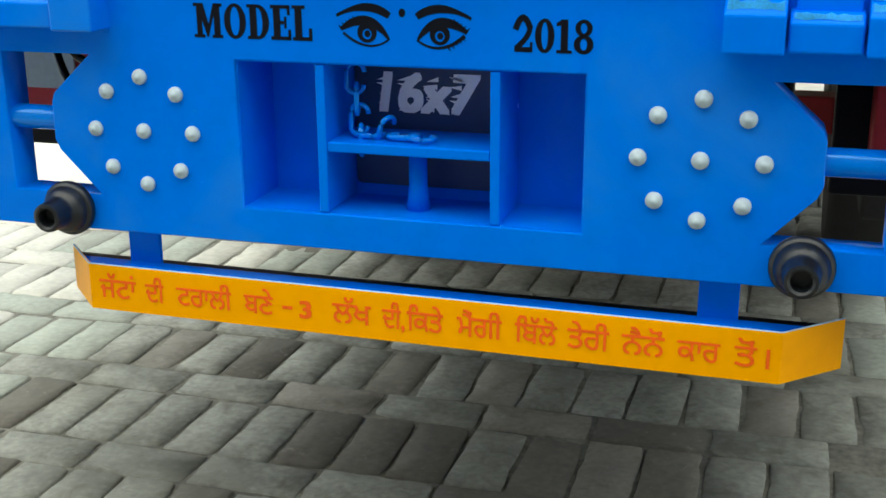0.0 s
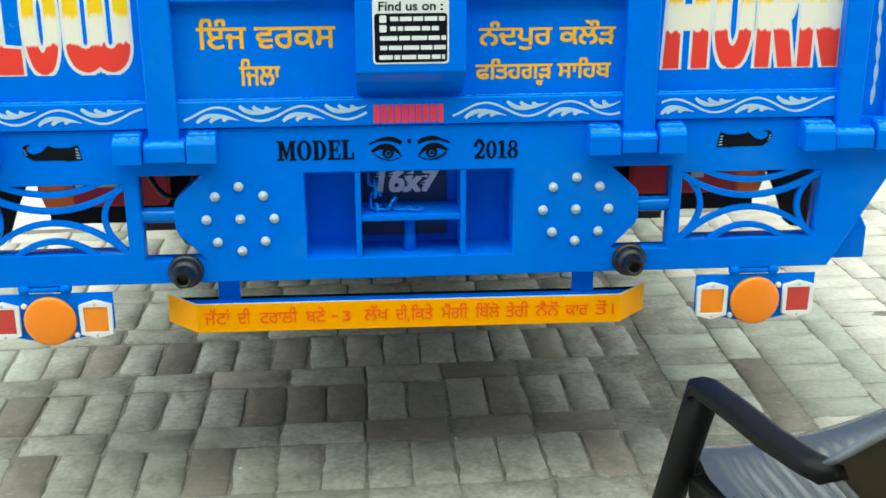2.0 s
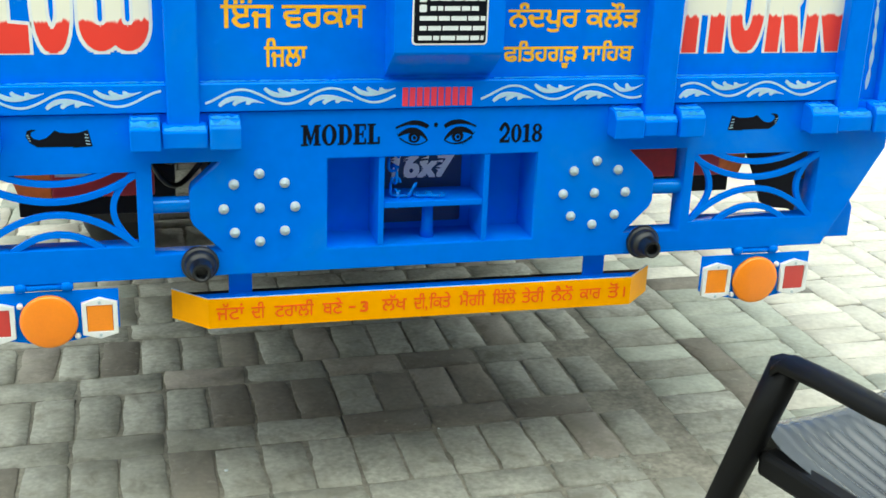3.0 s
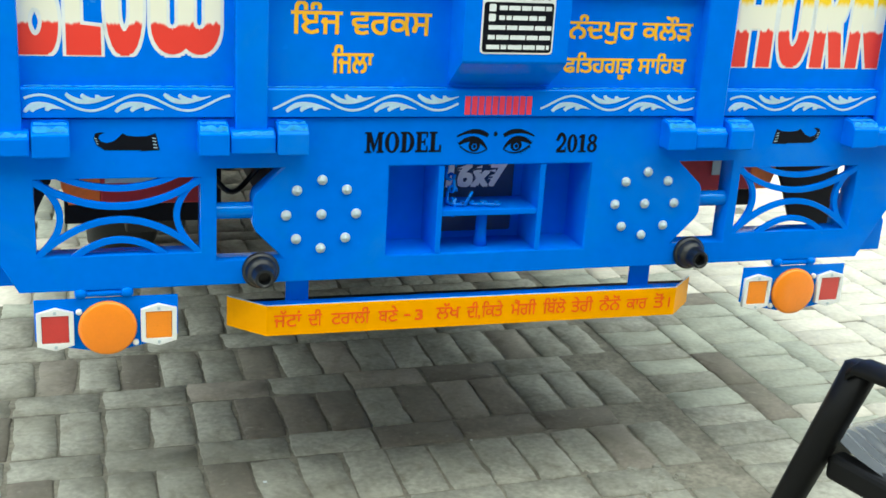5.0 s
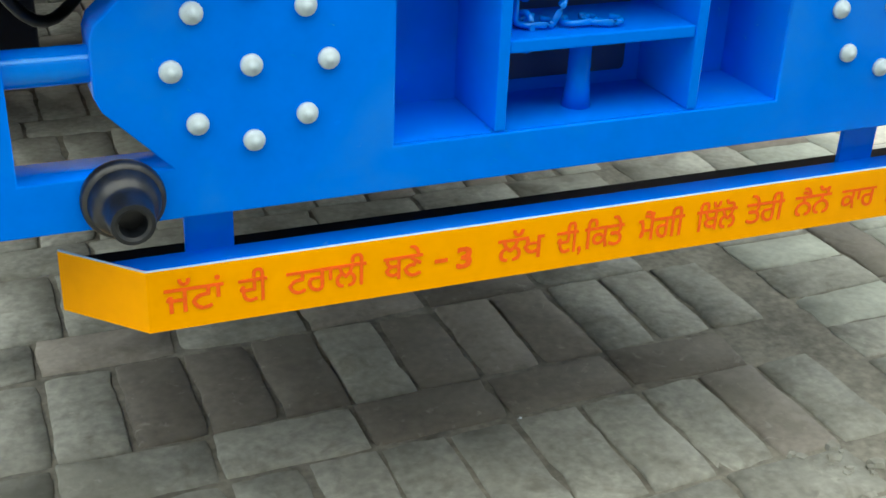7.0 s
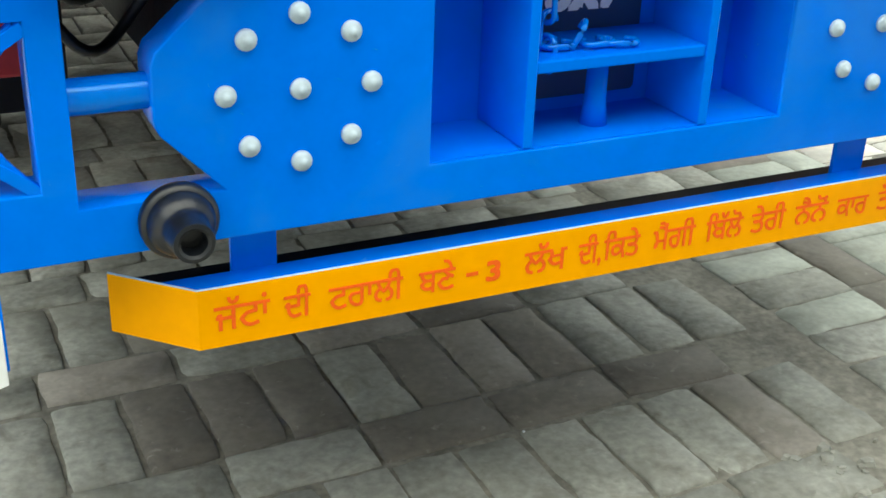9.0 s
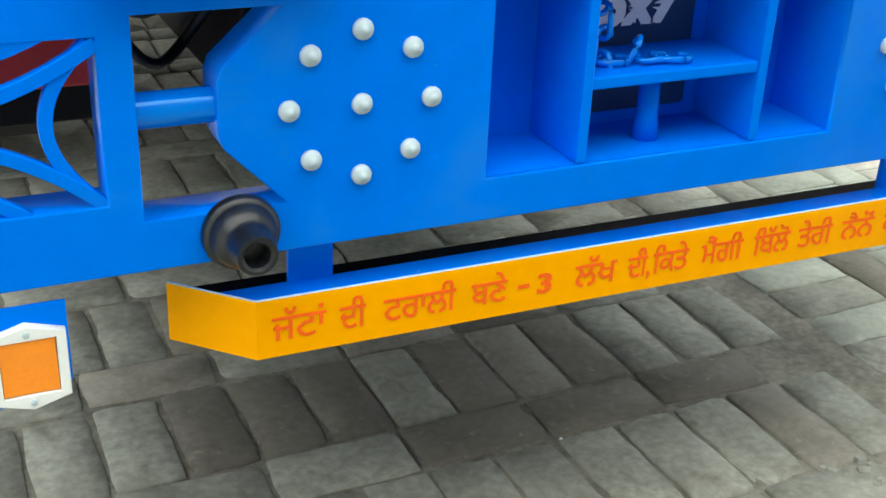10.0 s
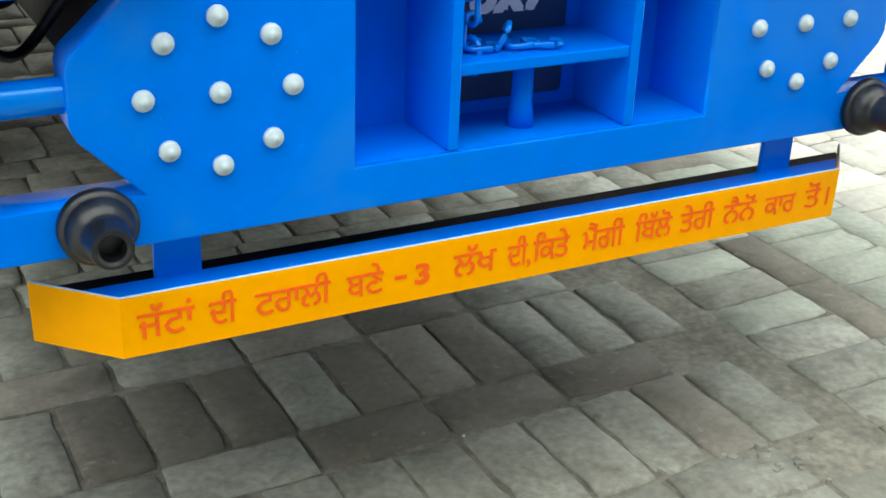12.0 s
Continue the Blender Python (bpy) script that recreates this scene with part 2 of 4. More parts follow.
def bm_tube(points, radius, steps=10):
    """A round bar along a line of points."""
    bm = bmesh.new()
    pts = [Vector(p) for p in points]
    rad = radius if isinstance(radius, (list, tuple)) else [radius] * len(pts)
    rings = []
    side = Vector((0, 0, 1))
    for i, p in enumerate(pts):
        d = (pts[min(i + 1, len(pts) - 1)] - pts[max(i - 1, 0)]).normalized()
        u = d.cross(side)
        if u.length < 0.1:
            u = d.cross(Vector((1, 0, 0)))
        u.normalize()
        v = d.cross(u)
        rings.append([bm.verts.new(p + rad[i] * (math.cos(2 * math.pi * k / steps) * u + math.sin(2 * math.pi * k / steps) * v)) for k in range(steps)])
    for a, b in zip(rings, rings[1:]):
        for k in range(steps):
            bm.faces.new((a[k], a[(k + 1) % steps], b[(k + 1) % steps], b[k]))
    bm.faces.new(rings[0])
    bm.faces.new(rings[-1])
    bmesh.ops.recalc_face_normals(bm, faces=bm.faces)
    return bm


def flat_shape(loops, y0, y1, bevel=0.0):
    """A plate in the x-z plane from outline loops (inner loops are holes), from y0 (front) back to y1."""
    c = bpy.data.curves.new("outline", "CURVE")
    c.dimensions, c.fill_mode = "2D", "BOTH"
    for loop in loops:
        s = c.splines.new("POLY")
        s.points.add(len(loop) - 1)
        for p, (u, v) in zip(s.points, loop):
            p.co = (u, v, 0, 1)
        s.use_cyclic_u = True
    half = (y1 - y0) / 2
    c.extrude = max(half - bevel, 0.0001)
    c.bevel_depth, c.bevel_resolution, c.offset = bevel, 1, -bevel
    return curve_mesh(c, (y0 + y1) / 2)


def curve_mesh(c, y):
    ob = bpy.data.objects.new("outline", c)
    scene.collection.objects.link(ob)
    data = bpy.data.meshes.new_from_object(ob.evaluated_get(bpy.context.evaluated_depsgraph_get()))
    bpy.data.objects.remove(ob)
    bpy.data.curves.remove(c)
    data.transform(Matrix.Translation((0, y, 0)) @ Matrix.Rotation(radians(90), 4, "X"))
    bm = bmesh.new()
    bm.from_mesh(data)
    bmesh.ops.remove_doubles(bm, verts=bm.verts, dist=1e-6)
    bm.to_mesh(data)
    bm.free()
    return data


def signed_area(loop):
    return sum(a[0] * b[1] - b[0] * a[1] for a, b in zip(loop, loop[1:] + loop[:1])) / 2


def encloses(loop, p):
    inside = False
    for a, b in zip(loop, loop[1:] + loop[:1]):
        if (a[1] > p[1]) != (b[1] > p[1]) and p[0] < (b[0] - a[0]) * (p[1] - a[1]) / (b[1] - a[1]) + a[0]:
            inside = not inside
    return inside


def glyph_loops(text, shear=0.0):
    """The strokes of a line of words in the built-in font: each an outline with the holes inside it."""
    c = bpy.data.curves.new("words", "FONT")
    c.body, c.size, c.shear = text, 1.0, shear
    ob = bpy.data.objects.new("words", c)
    scene.collection.objects.link(ob)
    flat = ob.to_curve(bpy.context.evaluated_depsgraph_get())
    loops = []
    for sp in flat.splines:
        pts = sp.bezier_points
        out = []
        for a, b in zip(pts, list(pts[1:]) + [pts[0]]):
            p, q, r, w = a.co, a.handle_right, b.handle_left, b.co
            straight = (q - p).length < 1e-6 or abs((q - p).cross(w - p).length) < 1e-6 and abs((r - p).cross(w - p).length) < 1e-6
            for k in range(1 if straight else 4):
                t = k / 4
                v = (1 - t) ** 3 * p + 3 * t * (1 - t) ** 2 * q + 3 * t * t * (1 - t) * r + t ** 3 * w
                out.append((v.x, v.y))
        if len(out) > 2:
            loops.append(out)
    ob.to_curve_clear()
    bpy.data.objects.remove(ob)
    bpy.data.curves.remove(c)
    big = max(loops, key=lambda l: abs(signed_area(l)))
    way = 1 if signed_area(big) > 0 else -1
    solid = [l for l in loops if signed_area(l) * way > 0]
    gaps = []
    for l in loops:
        if signed_area(l) * way <= 0:
            (gaps if any(all(encloses(o, p) for p in l[::3]) for o in solid) else solid).append(l)
    return [[l] + [h for h in gaps if encloses(l, h[0])] for l in solid]


def fit_groups(groups, x0, x1, z0, z1):
    xs = [p[0] for g in groups for p in g[0]]
    zs = [p[1] for g in groups for p in g[0]]
    kx, kz = (x1 - x0) / (max(xs) - min(xs)), (z1 - z0) / (max(zs) - min(zs))
    return [[[(x0 + (u - min(xs)) * kx, z0 + (v - min(zs)) * kz) for u, v in loop] for loop in g] for g in groups]


def raised(groups, y, thick, bold):
    """Thin raised strokes, a mesh each; overlapping strokes lie a hair apart."""
    made = []
    for k, g in enumerate(groups):
        c = bpy.data.curves.new("stroke", "CURVE")
        c.dimensions, c.fill_mode = "2D", "BOTH"
        for loop in g:
            sp = c.splines.new("POLY")
            sp.points.add(len(loop) - 1)
            for p, (u, v) in zip(sp.points, loop):
                p.co = (u, v, 0, 1)
            sp.use_cyclic_u = True
        c.extrude, c.offset = thick / 2, bold
        made.append(curve_mesh(c, y - thick / 2 - 0.00012 * (k % 4)))
    return made


def joined(meshes):
    bm = bmesh.new()
    for d in meshes:
        bm.from_mesh(d)
    data = bpy.data.meshes.new("words")
    bm.to_mesh(data)
    bm.free()
    return data


def lettering(text, x0, x1, z0, z1, y, thick=0.0005, bold=0.0, shear=0.0, rows=56):
    """A line of words as one thin raised mesh."""
    loops = []
    for g in fit_groups(glyph_loops(text, shear), x0 + bold, x1 - bold, z0 + bold, z1 - bold):
        loops += [l for l in g if l not in loops]
    return scanned(loops, z0, z1, y, thick, bold, rows)


def scanned(loops, z0, z1, y, thick, bold, rows):
    """A thin raised mesh of outlines whose strokes are merged and thickened by bold metres all round."""
    ax, az, bx, bz = [], [], [], []
    for l in loops:
        for p, q in zip(l, l[1:] + l[:1]):
            ax.append(p[0]), az.append(p[1]), bx.append(q[0]), bz.append(q[1])
    ax, az, bx, bz = (np.array(v) for v in (ax, az, bx, bz))

    def runs(z):
        hit = (az > z) != (bz > z)
        xs = ax[hit] + (z - az[hit]) * (bx[hit] - ax[hit]) / (bz[hit] - az[hit])
        up = np.where(bz[hit] > az[hit], 1, -1)
        out, wind = [], 0
        for k in np.argsort(xs):
            if wind == 0:
                begin = xs[k]
            wind += up[k]
            if wind == 0:
                out.append((begin - bold, xs[k] + bold))
        return out

    def merged(z):
        every = sorted(r for dz in ((0,) if bold == 0 else (-0.8 * bold, 0, 0.8 * bold)) for r in runs(z + dz))
        out = []
        for a, b in every:
            if out and a <= out[-1][1]:
                out[-1] = (out[-1][0], max(b, out[-1][1]))
            else:
                out.append((a, b))
        return out

    verts, faces = [], []

    def slab(lo, hi, za, zb):
        n = len(verts)
        for yy in (y - thick, y):
            verts.extend(((lo[0], yy, za), (lo[1], yy, za), (hi[1], yy, zb), (hi[0], yy, zb)))
        faces.extend(((n, n + 1, n + 2, n + 3), (n, n + 3, n + 7, n + 4), (n + 1, n + 5, n + 6, n + 2)))

    levels = [z0 + (z1 - z0) * (k + 0.03) / rows for k in range(rows)]
    lines = [merged(z) for z in levels]
    for k in range(rows - 1):
        a, b = lines[k], lines[k + 1]
        if len(a) == len(b) and all(p[0] < q[1] and q[0] < p[1] for p, q in zip(a, b)):
            for p, q in zip(a, b):
                slab(p, q, levels[k], levels[k + 1])
        else:
            for p in merged((levels[k] + levels[k + 1]) / 2):
                slab(p, p, levels[k], levels[k + 1])
    data = bpy.data.meshes.new("words")
    data.from_pydata(verts, [], faces)
    bm = bmesh.new()
    bm.from_mesh(data)
    bmesh.ops.remove_doubles(bm, verts=bm.verts, dist=1e-6)
    bm.to_mesh(data)
    bm.free()
    return data


def box_loop(x0, x1, z0, z1):
    return [[(x0, z0), (x1, z0), (x1, z1), (x0, z1)]]


def slab_glyph(ch):
    """A heavy slab-serif capital or digit, one unit high: its width and strokes."""
    ring = lambda cx, cz, rx, rz, ix, iz: [ellipse(cx, cz, rx, rz, 28), ellipse(cx, cz, ix, iz, 24)]
    if ch == "M":
        return 1.16, [box_loop(0.12, 0.32, 0.03, 0.97), box_loop(0.80, 1.04, 0.03, 0.97), box_loop(0.0, 0.42, 0, 0.09), box_loop(0.72, 1.14, 0, 0.09), box_loop(0.0, 0.34, 0.91, 1), box_loop(0.82, 1.14, 0.91, 1),
                      [[(0.14, 1.0), (0.38, 1.0), (0.60, 0.34), (0.52, 0.02)]], [[(0.80, 1.0), (0.92, 1.0), (0.56, 0.02), (0.50, 0.16)]]]
    if ch == "O":
        return 0.90, [ring(0.44, 0.5, 0.43, 0.515, 0.185, 0.42)]
    if ch == "0":
        return 0.70, [ring(0.34, 0.5, 0.33, 0.515, 0.115, 0.41)]
    if ch == "8":
        return 0.70, [ring(0.34, 0.275, 0.33, 0.285, 0.12, 0.175), ring(0.34, 0.755, 0.285, 0.255, 0.11, 0.155)]
    if ch == "D":
        outer_d = [(0.10, 0.0), (0.40, 0.0)] + [(0.40 + 0.44 * math.sin(math.pi * k / 16), 0.5 - 0.5 * math.cos(math.pi * k / 16)) for k in range(1, 16)] + [(0.40, 1.0), (0.10, 1.0)]
        inner_d = [(0.36, 0.09), (0.40, 0.09)] + [(0.40 + 0.19 * math.sin(math.pi * k / 16), 0.5 - 0.41 * math.cos(math.pi * k / 16)) for k in range(1, 16)] + [(0.40, 0.91), (0.36, 0.91)]
        return 0.88, [[outer_d, inner_d], box_loop(0.0, 0.2, 0, 0.09), box_loop(0.0, 0.2, 0.91, 1)]
    if ch == "E":
        return 0.80, [box_loop(0.10, 0.36, 0, 1), box_loop(0.0, 0.74, 0, 0.10), box_loop(0.0, 0.72, 0.90, 1), box_loop(0.36, 0.58, 0.46, 0.55), box_loop(0.52, 0.60, 0.34, 0.67), box_loop(0.66, 0.76, 0.0, 0.30), box_loop(0.64, 0.74, 0.72, 1)]
    if ch == "L":
        return 0.76, [box_loop(0.10, 0.36, 0, 1), box_loop(0.0, 0.72, 0, 0.10), box_loop(0.0, 0.48, 0.91, 1), box_loop(0.62, 0.74, 0, 0.36)]
    if ch == "1":
        return 0.56, [box_loop(0.16, 0.40, 0, 1), box_loop(0.02, 0.54, 0, 0.09), [[(0.02, 0.80), (0.02, 0.89), (0.20, 1.0), (0.30, 1.0), (0.30, 0.86)]]]
    return 0.68, [strip_groups for strip_groups in ([strip(bend((0.05, 0.66), (0.30, 1.02), (0.56, 0.70)), 0.20)], [strip(bend((0.55, 0.76), (0.42, 0.44), (0.06, 0.10)), 0.17)], box_loop(0.02, 0.64, 0.0, 0.15), box_loop(0.56, 0.64, 0.0, 0.30))]


def slab_word(text, x0, x1, z0, z1, y):
    groups, pen = [], 0.0
    for ch in text:
        wide, strokes = slab_glyph(ch)
        groups += [[[(u + pen, v) for u, v in loop] for loop in g] for g in strokes]
        pen += wide + 0.03
    return joined(raised(fit_groups(groups, x0, x1, z0, z1), y, 0.0005, 0.0))


def strip(points, width):
    """The outline of a band of given width (or widths) along points in a plane."""
    n = len(points)
    w = width if isinstance(width, (list, tuple)) else [width] * n
    a, b = [], []
    for i, (x, z) in enumerate(points):
        p, q = points[max(i - 1, 0)], points[min(i + 1, n - 1)]
        dx, dz = q[0] - p[0], q[1] - p[1]
        d = math.hypot(dx, dz) or 1
        ox, oz = -dz / d * w[i] / 2, dx / d * w[i] / 2
        a.append((x + ox, z + oz))
        b.append((x - ox, z - oz))
    return a + b[::-1]


def bend(p, q, r, steps=16):
    """A curve from p through q at its middle to r."""
    c = (2 * q[0] - (p[0] + r[0]) / 2, 2 * q[1] - (p[1] + r[1]) / 2)
    return [((1 - t) ** 2 * p[0] + 2 * t * (1 - t) * c[0] + t * t * r[0], (1 - t) ** 2 * p[1] + 2 * t * (1 - t) * c[1] + t * t * r[1]) for t in (i / steps for i in range(steps + 1))]


def ellipse(cx, cz, rx, rz, steps=24, turn=0.0):
    out = []
    for i in range(steps):
        t = 2 * math.pi * i / steps
        u, v = rx * math.cos(t), rz * math.sin(t)
        out.append((cx + u * math.cos(turn) - v * math.sin(turn), cz + u * math.sin(turn) + v * math.cos(turn)))
    return out


def round_rect(x0, x1, z0, z1, r, steps=5):
    out = []
    for cx, cz, a in ((x1 - r, z1 - r, 0), (x0 + r, z1 - r, 90), (x0 + r, z0 + r, 180), (x1 - r, z0 + r, 270)):
        out += [(cx + r * math.cos(radians(a + 90 * i / steps)), cz + r * math.sin(radians(a + 90 * i / steps))) for i in range(steps + 1)]
    return out


def flat_plate(outline, z0, z1):
    """A plate in the x-y plane."""
    bm = bmesh.new()
    a = [bm.verts.new((x, y, z0)) for x, y in outline]
    b = [bm.verts.new((x, y, z1)) for x, y in outline]
    bm.faces.new(a)
    bm.faces.new(b)
    for i in range(len(a)):
        bm.faces.new((a[i], a[(i + 1) % len(a)], b[(i + 1) % len(a)], b[i]))
    bmesh.ops.recalc_face_normals(bm, faces=bm.faces)
    return bm


# ---- ground ----
def sheet(name, x0, x1, y0, y1, z, mat, cells=1):
    bm = bmesh.new()
    bmesh.ops.create_grid(bm, x_segments=cells, y_segments=cells, size=0.5, matrix=Matrix.Translation(((x0 + x1) / 2, (y0 + y1) / 2, z)) @ Matrix.Diagonal((x1 - x0, y1 - y0, 1, 1)))
    return part(name, bm, mat)


tagged(sheet("ground", -400, 400, -400, 400, -0.03, EARTH), "pale dusty bare earth round the brick paving", "ground", kind="structure")
PAVED = (-4.2, 2.7, -3.3, 2.5)  # x from, to; y from, to
pavement = tagged(sheet("pavement", PAVED[0] + 0.2, PAVED[1] - 0.2, PAVED[2] + 0.2, PAVED[3] - 0.25, -0.0048, SAND), "worn grey-brown brick paving with dark sandy joints", "pavement", kind="structure")

# ---- tractor trolley ----
trolley = thing("tractor_trolley", "blue painted steel tractor trolley with sign-painted closed tailgate", "trailer")
# it stands a little lower on one side
trolley.matrix_basis = pose(-0.006, 0, 0, 0, 0.46, 0)
OPEN = 0.05  # depth of the rear panel
DECO_X, DECO_Z = {-1: (0.586, 0.887), 1: (0.578, 0.878)}, (0.6455, 0.7955)
outer = [(-0.920, 0.577), (0.912, 0.577), (1.04, 0.80), (1.04, 0.9085), (-1.04, 0.9085), (-1.04, 0.80)]
holes = []
for s in (-1, 1):
    xa, xb = DECO_X[s]
    holes.append([(s * xa, DECO_Z[0]), (s * xb, DECO_Z[0]), (s * xb, DECO_Z[1]), (s * xa, DECO_Z[1])])
    holes.append([(s * 0.425, 0.8115), (s * 0.482, 0.760), (s * 0.4865, 0.748), (s * 0.487, 0.698), (s * 0.481, 0.684), (s * 0.424, 0.626), (s * 0.556, 0.626), (s * 0.556, 0.8115)])
POCKET = (-0.218, 0.220, 0.623, 0.812)
holes.append([(POCKET[0], POCKET[2]), (POCKET[1], POCKET[2]), (POCKET[1], POCKET[3]), (POCKET[0], POCKET[3])])
rear_panel = part("rear_panel", flat_shape([outer] + holes, 0.0, OPEN, 0.002), BLUE, trolley, "blue steel rear cross panel with cut openings")

for s in (-1, 1):
    cx, cz = s * sum(DECO_X[s]) / 2, sum(DECO_Z) / 2
    grille = part("grille", flat_shape([strip([(cx + u, cz + v) for u, v in bend((-0.152, 0.070), (0, 0.020), (0.152, 0.070))], 0.0125)], 0.001, 0.013, 0.001), BLUE, trolley, "ornamental grille of curved blue steel strips")
    for k, (p, q, r) in enumerate((((-0.112, 0.082), (0, 0.055), (0.112, 0.082)), ((-0.150, -0.076), (0, -0.006), (0.150, -0.076)), ((-0.088, -0.082), (0, -0.046), (0.088, -0.082)),
                    ((-0.146, 0.070), (-0.106, 0.0), (-0.146, -0.074)), ((0.146, 0.070), (0.106, 0.0), (0.146, -0.074)))):
        part("curved_bar", flat_shape([strip([(cx + u, cz + v) for u, v in bend(p, q, r)], 0.012)], 0.0016 + 0.0005 * k, 0.0127 + 0.0005 * k, 0.001), BLUE, grille)
    rod = shade(part("pivot_rod", bm_lathe([(0.0165, -0.055), (0.0165, 0.045)], "x", 24), STEEL_BLUE, trolley, "glossy blue round steel rod"))
    rod.data.set_sharp_from_angle(angle=radians(40))
    rod.location = (s * 0.52, 0.022, 0.722)

# pocket in the middle of the panel
x0, x1, z0, z1 = POCKET
DEEP = 0.105
IN = 0.0015
for bounds in ((x0 - 0.004, x0 + IN, 0.004, DEEP, z0 + IN, z1 - IN), (x1 - IN, x1 + 0.004, 0.004, DEEP, z0 + IN, z1 - IN), (x0 - 0.004, x1 + 0.004, 0.004, DEEP, z1 - IN, z1 + 0.004), (x0 - 0.004, x1 + 0.004, 0.004, DEEP, z0 - 0.004, z0 + IN)):
    part("pocket_wall", bm_box(bounds), BLUE, trolley)
part("pocket_back", bm_box((x0 - 0.006, x1 + 0.006, DEEP, DEEP + 0.006, z0 - 0.006, z1 + 0.006)), BLUE, trolley, "blue steel back of the hitch pocket")
for x in (-0.107, 0.113):
    part("divider", bm_box((x - 0.006, x + 0.006, 0.002, DEEP, z0 + 0.002, z1 - 0.002), 0.0015), BLUE, trolley)
part("shelf", bm_box((-0.101, 0.107, 0.004, DEEP, 0.702, 0.715), 0.002), BLUE, trolley)
pin = shade(part("hitch_pin", bm_lathe([(0.016, z0), (0.012, z0 + 0.03), (0.0115, 0.702)], "z", 18), BLUE, trolley))
pin.location = (0.002, 0.05, 0)
plate = part("size_plate", flat_shape([round_rect(-0.099, 0.086, 0.640, 0.808, 0.006)], DEEP - 0.004, DEEP - 0.001), BLUE_DARK, trolley, "dark blue sticker with the size in splashed white digits")
for a, b in ((-0.094, -0.070), (-0.046, -0.008), (0.022, 0.050)):
    part("plate_bar", flat_shape([box_loop(a, b, 0.684, 0.696)[0]], DEEP - 0.0045, DEEP - 0.004), CAP, plate)
part("size_number", lettering("16x7", -0.066, 0.070, 0.736, 0.790, DEEP - 0.0045, bold=0.0026, shear=0.15), DIGIT, plate)

spike_rng = random.Random(4)
for at in (-0.064, -0.036, 0.002, 0.034):
    for k in range(5):
        z = 0.742 + 0.0098 * k
        long = spike_rng.uniform(0.001, 0.006)
        part("splash_mark", flat_shape([[(at + 0.006 + 0.15 * (z - 0.74), z - 0.0032), (at + 0.006 + 0.15 * (z - 0.74), z + 0.0032), (at - long, z + spike_rng.uniform(-0.005, 0.005))]], DEEP - 0.0050, DEEP - 0.0045), DIGIT, plate)

# chain lying on the shelf
chain = thing("chain", "short blue painted steel chain hanging in the hitch pocket", "chain")
R_MAJ, R_MIN = 0.011, 0.0032


def chain_link(m):
    pts = []
    for i in range(17):
        t = 2 * math.pi * i / 16
        pts.append((R_MAJ * math.cos(t), 0, R_MAJ * 0.0 + (0.008 if math.sin(t) >= 0 else -0.008) + R_MAJ * math.sin(t)))
    ob = shade(part("link", bm_tube(pts, R_MIN, 8), STEEL_BLUE, chain))
    ob.matrix_basis = m
    return ob


for i in range(4):
    chain_link(pose(-0.075 + 0.002 * i, 0.04, 0.790 - 0.026 * i + 0.0, 0, 4, 90 * (i % 2) + 15))
for i, (x, y, a, tip) in enumerate(((-0.058, 0.040, 80, 90), (-0.036, 0.038, 62, 20), (-0.012, 0.036, 95, 88), (0.012, 0.030, 70, 84))):
    chain_link(pose(x, y, 0.7205 + (0.006 if i == 1 else 0), 90 if i != 1 else 25, 0, a))

# bolt caps in two rosettes
cap_mesh = None
for cx, cz in ((-0.352, 0.716), (0.352, 0.720)):
    rosette = [(0, 0)] + [(0.070 * math.cos(radians(45 * k)), 0.070 * math.sin(radians(45 * k))) for k in range(8)]
    for u, v in rosette:
        if cap_mesh is None:
            ob = shade(part("bolt_cap", bm_lathe([(0.0101, 0.0), (0.0101, -0.0030), (0.0092, -0.0052), (0.0068, -0.0068), (0.0042, -0.0077), (0.0036, -0.0092), (0.0010, -0.0102)], "y", 16), CAP, trolley))
            cap_mesh = ob.data
        else:
            ob = new("bolt_cap", cap_mesh)
            ob.parent = trolley
        ob.location = (cx + u, 0.0, cz + v)

# tailgate
tailgate = part("tailgate", bm_box((-1.038, 1.038, 0.012, 0.05, 0.907, 1.52), 0.002), BLUE, trolley, "blue sheet steel tailgate with painted slogans")
part("bottom_rail", bm_prism(-0.90, 0.90, [(0.016, 0.912), (-0.008, 0.912), (-0.008, 0.964), (-0.005, 0.967), (0.016, 0.968)], 0.001), BLUE, tailgate)
part("upper_rail", bm_box((-0.463, -0.106, -0.010, 0.028, 1.163, 1.52), 0.003), BLUE, tailgate)
part("upper_rail", bm_box((0.116, 0.442, -0.010, 0.028, 1.163, 1.52), 0.003), BLUE, tailgate)
for xa, xb in ((-0.524, -0.463), (0.442, 0.509), (-0.975, -0.900), (0.892, 0.945)):
    part("upright", bm_box((xa, xb, -0.018, 0.028, 0.885, 1.52), 0.004), BLUE, tailgate)
part("centre_box", bm_prism(-0.104, 0.112, [(0.020, 1.52), (-0.070, 1.52), (-0.070, 1.032), (-0.067, 1.027), (0.014, 0.971)], 0.0012), BLUE, tailgate)
for s in (-1, 1):
    part("edge_strip", bm_box((s * 0.998, s * 1.040, -0.004, 0.028, 0.907, 1.52), 0.003), BLUE, tailgate)

weld_rng = random.Random(21)


def weld(p, q, size=0.0042):
    """A lumpy run of weld between two points."""
    p, q = Vector(p), Vector(q)
    n = max(6, int((q - p).length / 0.0045))
    return bm_tube([p.lerp(q, i / n) + Vector((0, 0, weld_rng.uniform(-0.0012, 0.0012))) for i in range(n + 1)], [size * weld_rng.uniform(0.6, 1.35) for i in range(n + 1)], 7)


